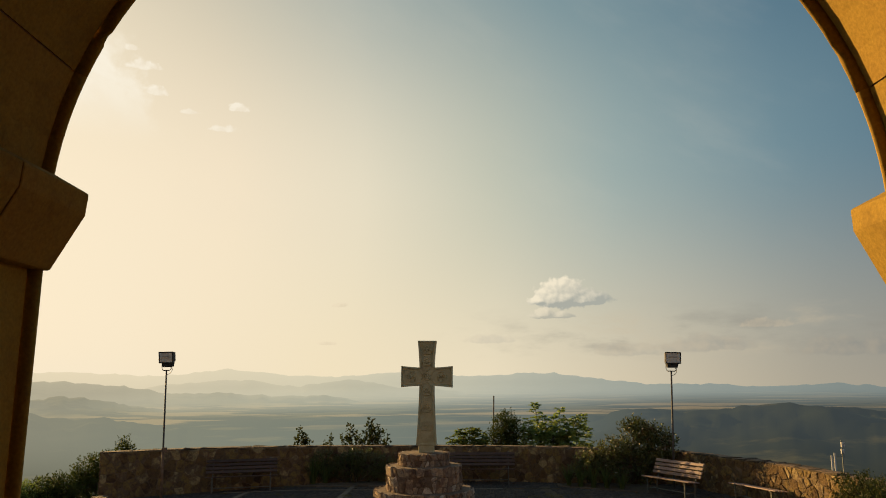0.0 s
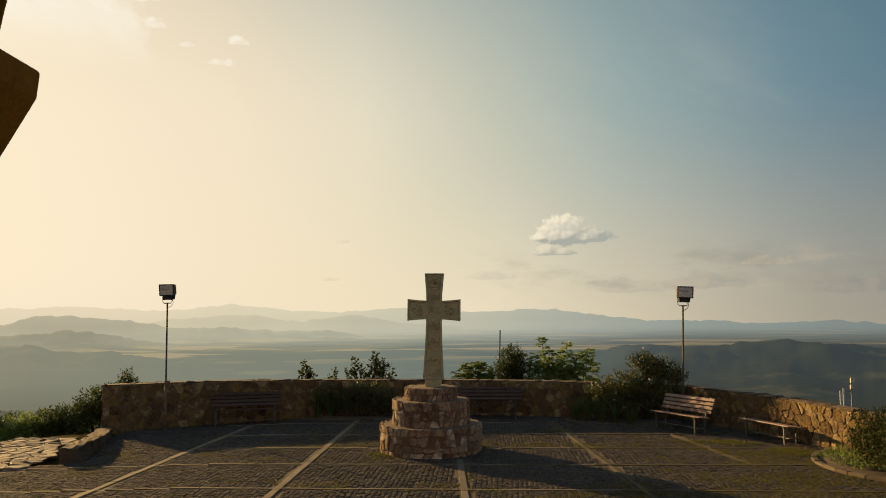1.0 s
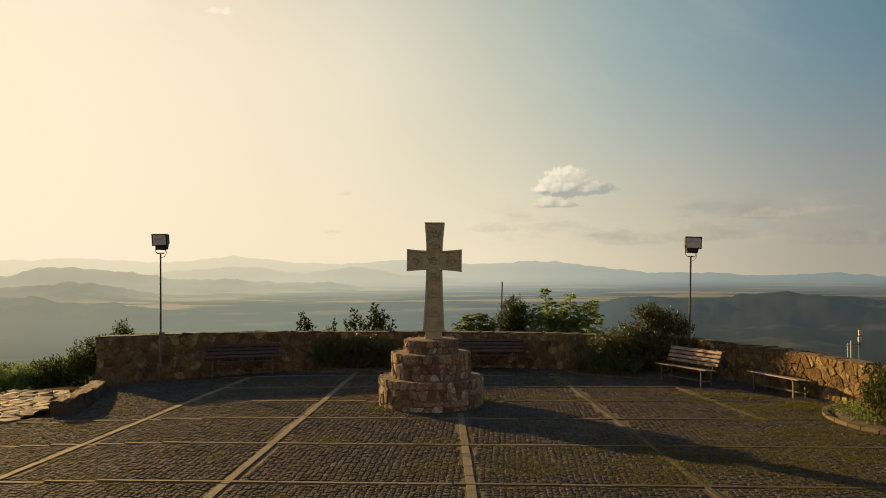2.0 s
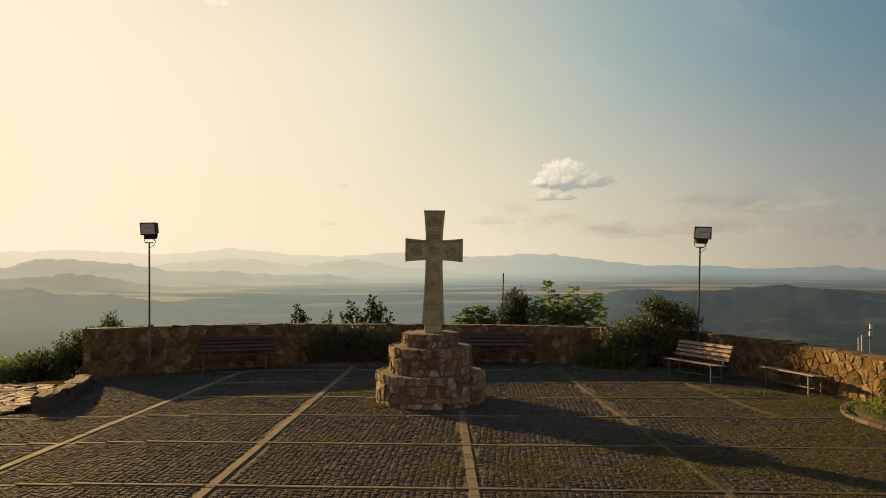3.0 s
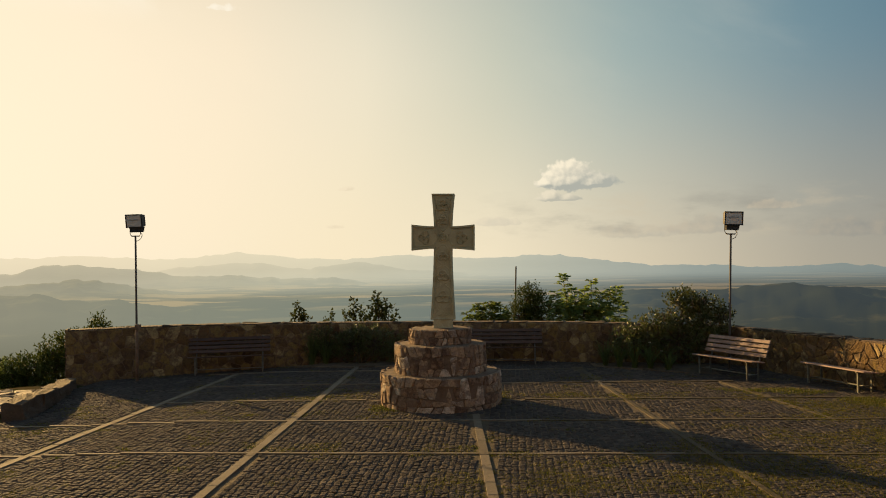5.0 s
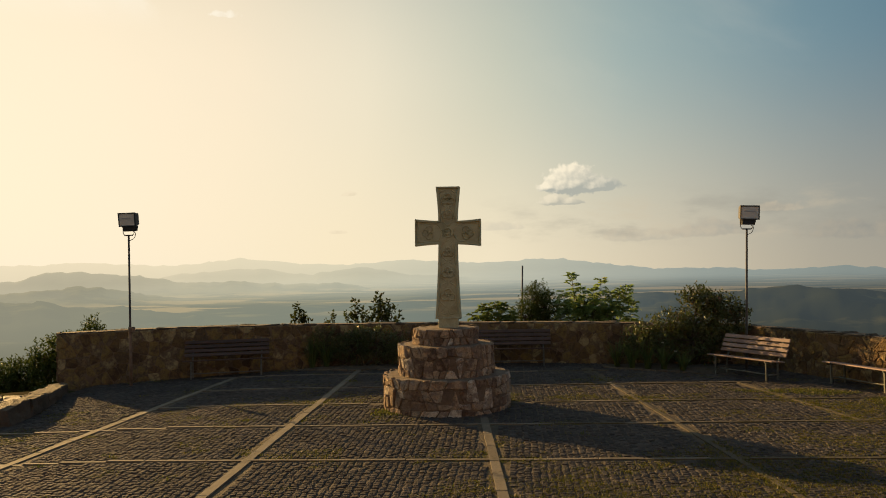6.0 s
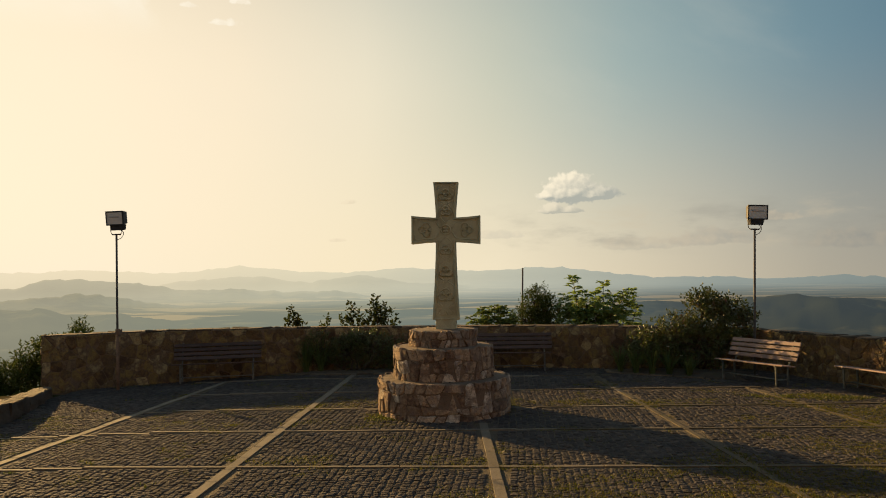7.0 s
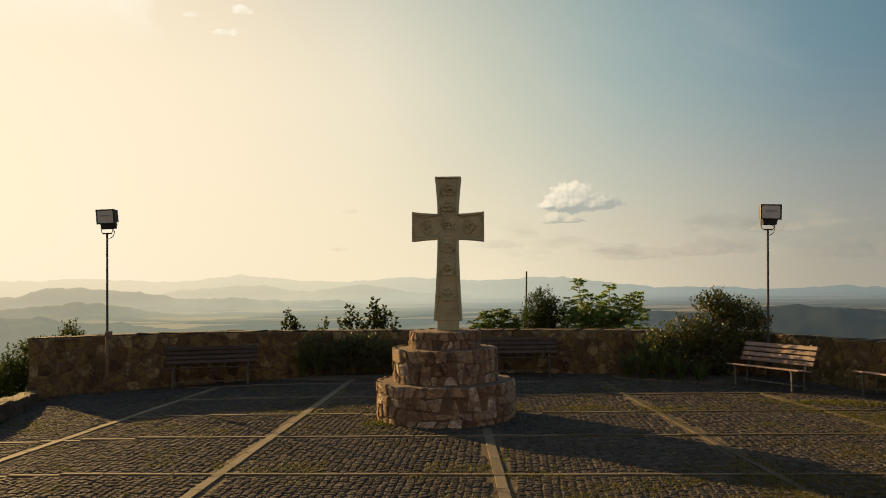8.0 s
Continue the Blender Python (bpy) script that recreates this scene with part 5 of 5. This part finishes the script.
# beyond the western end
for k, (x, y, top, lobes, n, leafmat, words) in enumerate((
    (-10.75, 26.4, 1.28, [(0, 0, -0.25, 0.18, 0.2, 0.28), (0.05, 0, -0.7, 0.35, 0.35, 0.4)], 2200, LEAF_OLIVE, "pointed young tree behind the wall's free end"),
    (-10.75, 24.8, 1.0, [(0.3, 0, -0.4, 0.5, 0.45, 0.45), (-0.3, 0, -0.55, 0.5, 0.45, 0.45), (0, 0, -1.0, 0.8, 0.6, 0.5)], 7000, LEAF_OLIVE, "dense green bush beside the wall's free end"),
    (-11.9, 25.0, 0.36, [(0.2, 0, -0.35, 0.6, 0.45, 0.4), (-0.5, 0, -0.5, 0.6, 0.5, 0.4), (0, 0, -0.9, 0.9, 0.6, 0.5)], 7000, LEAF_OLIVE, "low green bush on the grassy edge"),
    (-13.3, 25.2, 0.1, [(0.3, 0, -0.35, 0.7, 0.5, 0.4), (-0.5, 0, -0.45, 0.8, 0.5, 0.4), (0, 0, -0.9, 1.0, 0.6, 0.5)], 7000, LEAF_FRESH, "spreading fresh-green bush on the grassy edge"),
    (-14.9, 25.6, 0.1, [(0.3, 0, -0.35, 0.8, 0.5, 0.4), (-0.6, 0, -0.5, 0.8, 0.5, 0.4), (0, 0, -0.9, 1.1, 0.6, 0.5)], 7000, LEAF_OLIVE, "spreading green bush on the grassy edge"),
)):
    z = slope_z(x, y) - 0.05
    h = top - z
    shrub("hillside_bush", (x, y, z), [(a, b, max(0.3, h + c), d, e, f) for a, b, c, d, e, f in lobes], n, 0.085, leafmat, words, "shrub", 100 + k)
# round bed with clipped hedge on the east side
soil("flower_bed_3", [(8.2, 18.9), (8.05, 18.0), (8.3, 17.0), (8.9, 16.3), (9.4, 16.4), (9.35, 18.0), (9.1, 19.5), (8.6, 19.5)], "planted round bed beside the sunlit wall")
kerb_arc("kerb_3", [(8.75, 19.6), (8.3, 19.1), (8.05, 18.2), (8.2, 17.2), (8.75, 16.3)], "curved low stone kerb round a planted bed", 0.03)
shrub("clipped_hedge", (9.2, 17.7, 0.03), [(0, 0.7, 0.62, 0.38, 0.5, 0.42), (0, 0, 0.68, 0.4, 0.55, 0.45), (0, -0.8, 0.66, 0.4, 0.55, 0.44), (-0.1, 0.3, 0.35, 0.4, 0.8, 0.3), (-0.1, -0.7, 0.35, 0.4, 0.8, 0.3)], 13000, 0.06, LEAF_HEDGE, "dark clipped hedge in a round bed", "hedge", 121)
shrub("ground_cover", (8.75, 18.4, 0.03), [(0, 0.4, 0.1, 0.4, 0.4, 0.1), (-0.25, -0.2, 0.1, 0.35, 0.5, 0.1), (0.0, -0.9, 0.1, 0.4, 0.5, 0.1)], 1500, 0.05, LEAF_FRESH, "low green ground cover inside the kerb", "plant", 122)

# ---------------------------------------------------------------- posts and masts beyond the parapet
z = slope_z(1.75, 29.0)
stake = thing("leaning_stake", (1.4, 29.0, z - 0.05), "thin dark leaning stake behind the parapet", "post")
hang("shaft", tube([(0, 0, 0), (0.03, 0, (2.62 - z) * 0.5), (0.09, 0, 2.62 - z)], [0.03, 0.028, 0.024], POLE, 8), stake)
z = slope_z(14.0, 30.0)
mast = thing("antenna_mast", (13.8, 30.0, z), "small antenna mast with white panels below the parapet", "antenna")
hang("shaft", tube([(0, 0, 0), (0, 0, 0.85 - z)], 0.022, IRON, 8), mast)
part("panel_antenna", box((0.13, 0.08, 0.17), (0.02, -0.06, 0.7 - z), 0.01), WHITEPAINT, mast, "white panel antenna")
part("panel_antenna", box((0.12, 0.08, 0.15), (0.0, -0.06, 0.47 - z), 0.01), WHITEPAINT, mast, "white panel antenna")
part("arm", box((0.3, 0.02, 0.02), (-0.08, 0, 0.3 - z), 0.003), IRON, mast)
for dx, top in ((-0.36, 0.33), (-0.25, 0.42)):
    q = thing("white_post", (13.78 + dx, 30.0, z), "short white post beside the antenna mast", "post", "white posts")
    hang("shaft", tube([(0, 0, 0), (0, 0, top - z)], 0.03, WHITEPAINT, 8), q)

# ---------------------------------------------------------------- stones of walls and plinth, slabs and setts
def stone_wall(parent, line, s0, s1, wide, tall, r, proud=0.017):
    """Rubble on the plaza face and a row of flat stones along the top."""
    height = max(line.top(s0), line.top(s1)) + 0.15

    def face(s, z, d):
        x, y = line.at(s0 + s, d)
        return (x, y, z * (line.top(s0 + s) + 0.15) / height - 0.2)

    for poly in rubble_cells(s1 - s0, height, wide, tall, r, False, 0.013, 0.5):
        hang("stone", stone_mesh(poly, face, proud, WALLSTONE, r), parent)
    s = s0
    while s < s1 - 0.15:
        long = min(r.uniform(0.28, 0.62), s1 - s)
        deep, mid, up = THICK / 2 + r.uniform(-0.02, 0.02), s + long / 2, r.uniform(-0.005, 0.004)
        strip = [(0.015, -deep), (long - 0.015, -deep + r.uniform(-0.02, 0.02)), (long - 0.015, deep), (0.015, deep)]

        def cap(u, v, d, s=s, up=up):
            x, y = line.at(s + u, v - THICK / 2)
            return (x, y, line.top(min(s + u, s1)) - 0.03 + d + up)

        hang("coping_stone", stone_mesh(strip, cap, 0.008, COPING, r), parent)
        s += long


for wall_name, f0, f1, words in STRETCHES:
    stone_wall(bpy.data.objects[wall_name], PARAPET, f0 * PARAPET.length, f1 * PARAPET.length, 0.29, 0.25, random.Random(wall_name), 0.018)

# the wall's free end
end_dir = Vector((PARAPET.at(0.0, -1)[0] - PARAPET.at(0.0)[0], PARAPET.at(0.0, -1)[1] - PARAPET.at(0.0)[1]))
end_out = Vector((-(PARAPET.at(0.3)[0] - PARAPET.at(0.0)[0]), -(PARAPET.at(0.3)[1] - PARAPET.at(0.0)[1]))).normalized()
rr = random.Random(5)
for poly in rubble_cells(THICK, 1.2, 0.24, 0.26, rr):
    hang("stone", stone_mesh(poly, lambda u, z, d: (PARAPET.p[0][0] + end_dir.x * u + end_out.x * d, PARAPET.p[0][1] + end_dir.y * u + end_out.y * d, z), 0.03, WALLSTONE, rr), bpy.data.objects["parapet_wall_1"])

for tier_ob, radius, z0, z1, wide, tall, seed in TIERS:
    rr = random.Random(seed)

    def round_face(s, z, d, radius=radius, z0=z0):
        a = s / radius
        return ((radius + d) * math.cos(a), (radius + d) * math.sin(a), z0 + z)

    for poly in block_cells(2 * math.pi * radius, z1 - z0 - 0.008, wide * 0.85, tall * 0.9, rr, True, 0.018):
        hang("stone", stone_mesh(poly, round_face, 0.026, RUBBLE, rr), tier_ob)

# light stone bands across the paving
BANDS = [((-6.45, 11.5), (-5.82, 24.2)), ((-2.66, 11.5), (-2.84, 24.9)), ((1.06, 11.5), (0.53, 18.6)), ((4.5, 11.5), (2.9, 24.8)), ((6.7, 18.1), (5.86, 22.35))]
BANDS += [((-9.5, 13.15), (8.9, 13.25)), ((-9.5, 15.68), (8.9, 15.72)), ((-9.5, 17.93), (8.9, 18.17)), ((-5.95, 20.0), (8.5, 20.25)), ((-5.85, 22.05), (6.2, 22.3)), ((-6.6, 24.15), (3.4, 24.4))]
slab_shapes = []
rr = random.Random(3)
for k in range(12):
    b = box((1.0, 1.0, 0.05), (0, 0, 0), 0.012)
    for v in b.verts:
        v.co += Vector((rr.uniform(-0.012, 0.012), rr.uniform(-0.03, 0.03), 0))
    me = bpy.data.meshes.new("paving_slab")
    b.to_mesh(me)
    b.free()
    me.materials.append(BAND if k < 6 else BAND_WORN)
    slab_shapes.append(me)
for a, b in BANDS:
    run = math.dist(a, b)
    across = abs(b[0] - a[0]) > abs(b[1] - a[1])
    wide = 0.072 if across else 0.13 if a[0] < 2 else 0.085 if a[0] < 6 else 0.06
    turn = math.degrees(math.atan2(b[1] - a[1], b[0] - a[0]))
    s = 0.0
    while s < run - 0.2:
        long = min(rr.uniform(0.5, 0.95), run - s)
        t = (s + long / 2) / run
        x, y = a[0] + (b[0] - a[0]) * t, a[1] + (b[1] - a[1]) * t
        if math.hypot(x - PLINTH[0], y - PLINTH[1]) > 1.28:
            hang("paving_slab", slab_shapes[rr.randrange(6) + (6 if x > 4.0 or (x > 1.8 and rr.random() < 0.8) else 0)], PAVEMENT, at=pose(x, y, drop(x) - (0.019 if x > 1.8 and not across else 0.014) + rr.uniform(-0.003, 0.003), rr.uniform(-0.5, 0.5), rr.uniform(-0.4, 0.4), turn + rr.uniform(-0.4, 0.4)) @ Matrix.Diagonal((long - 0.012, wide, 1, 1)))
        s += long


def near_band(x, y):
    for a, b in BANDS:
        dx, dy = b[0] - a[0], b[1] - a[1]
        n = math.hypot(dx, dy)
        t = ((x - a[0]) * dx + (y - a[1]) * dy) / n
        if -0.05 < t < n + 0.05 and abs((x - a[0]) * dy - (y - a[1]) * dx) / n < (0.10 if abs(dx) > abs(dy) else 0.15):
            return True
    return False


def setts():
    """Small basalt setts in long courses, each with worn shoulders."""
    r = random.Random(11)
    verts, faces = [], []
    x = -9.3
    while x < 9.6:
        wide = r.uniform(0.085, 0.115)
        y = 11.2 + r.random() * 0.1
        while y < 26.0:
            long = r.uniform(0.06, 0.10)
            cx, cy = x + wide / 2 + r.uniform(-0.012, 0.012) + 0.05 * noise.noise(Vector((x * 0.4, y * 0.4, 3.0))), y + long / 2
            y += long
            if not on_plaza(cx, cy) or near_band(cx, cy):
                continue
            o, w, l = len(verts), wide / 2 - 0.006, long / 2 - 0.005
            up, ta, tb = r.uniform(-0.005, 0.006), r.uniform(-0.08, 0.08), r.uniform(-0.08, 0.08)
            for k, h in ((1.0, -0.013), (0.95, -0.003), (0.6, 0.0035)):
                for sx, sy in ((-1, -1), (1, -1), (1, 1), (-1, 1)):
                    px, py = sx * w * k + r.uniform(-0.01, 0.01), sy * l * k + r.uniform(-0.009, 0.009)
                    verts.append((cx + px, cy + py, drop(cx) + h + (up + ta * px + tb * py if h > -0.03 else 0)))
            for k in (0, 4):
                for i in range(4):
                    j = (i + 1) % 4
                    faces.append((o + k + i, o + k + j, o + k + 4 + j, o + k + 4 + i))
            faces.append((o + 8, o + 9, o + 10, o + 11))
        x += wide
    return mesh_from(verts, faces, SETT)


tagged(hang("setts", setts(), PAVEMENT, "dark worn basalt setts with moss in the joints"), kind="stuff")


def meadow(x, y):
    """How thick the dry grass stands at a place on the paving."""
    spot = lambda cx, cy, rx, ry: math.exp(-(((x - cx) / rx) ** 2) - ((y - cy) / ry) ** 2)
    here = 0.8 * spot(4.0, 14.6, 2.8, 1.5) + 0.85 * spot(7.3, 15.5, 2.0, 2.4) + 0.9 * spot(7.6, 18.8, 1.6, 1.5) + 0.45 * spot(2.5, 20.8, 2.2, 0.8) + 0.5 * spot(-2.0, 20.6, 1.5, 0.8) + 0.4 * spot(-4.3, 20.2, 1.3, 1.0) + 0.35 * spot(-7.3, 18.3, 1.4, 1.2)
    return here - 0.1 + 0.8 * noise.fractal(Vector((x * 0.9, y * 1.1, 8.0)), 0.8, 2.2, 4)


def lush(x, y):
    """Greener grass by the backless bench and at the plinth's western foot."""
    return 0.85 * math.exp(-(((x - 7.0) / 0.9) ** 2) - ((y - 20.9) / 0.5) ** 2) + 0.9 * math.exp(-(((x - 8.0) / 0.8) ** 2) - ((y - 19.7) / 0.6) ** 2) + 0.9 * math.exp(-(((x + 1.25) / 0.3) ** 2) - ((y - 19.1) / 0.45) ** 2) - 0.25 + 0.5 * noise.fractal(Vector((x * 1.3, y * 1.3, 3.0)), 0.8, 2.2, 4)


def tufts(count, seed, thick, mat, tall):
    """Short grass in the joints, in patches."""
    r = random.Random(seed)
    verts, faces = [], []
    while len(faces) < count:
        x, y = r.uniform(-9, 9.4), r.uniform(11.5, 25)
        if thick(x, y) < r.uniform(0.1, 0.9) or not on_plaza(x, y):
            continue
        for _ in range(r.randint(6, 22)):
            px, py, t = x + r.gauss(0, 0.06), y + r.gauss(0, 0.04), r.uniform(0, 6.28)
            h, lean, w = tall * r.uniform(0.2, 1.0), r.uniform(0.01, 0.04), r.uniform(0.006, 0.014)
            o = len(verts)
            verts += [(px - w * math.cos(t), py - w * math.sin(t), drop(px) - 0.02), (px + w * math.cos(t), py + w * math.sin(t), drop(px) - 0.02), (px + lean * math.sin(t), py - lean * math.cos(t), drop(px) + h)]
            faces.append((o, o + 1, o + 2))
    return mesh_from(verts, faces, mat)


tagged(hang("grass_tufts", tufts(110000, 21, meadow, BLADE, 0.024)), "dry yellow-green grass growing in the paving joints", "grass", kind="stuff")

tagged(hang("green_grass", tufts(9000, 22, lush, BLADE_GREEN, 0.045)), "short green grass growing over the paving", "grass", kind="stuff")
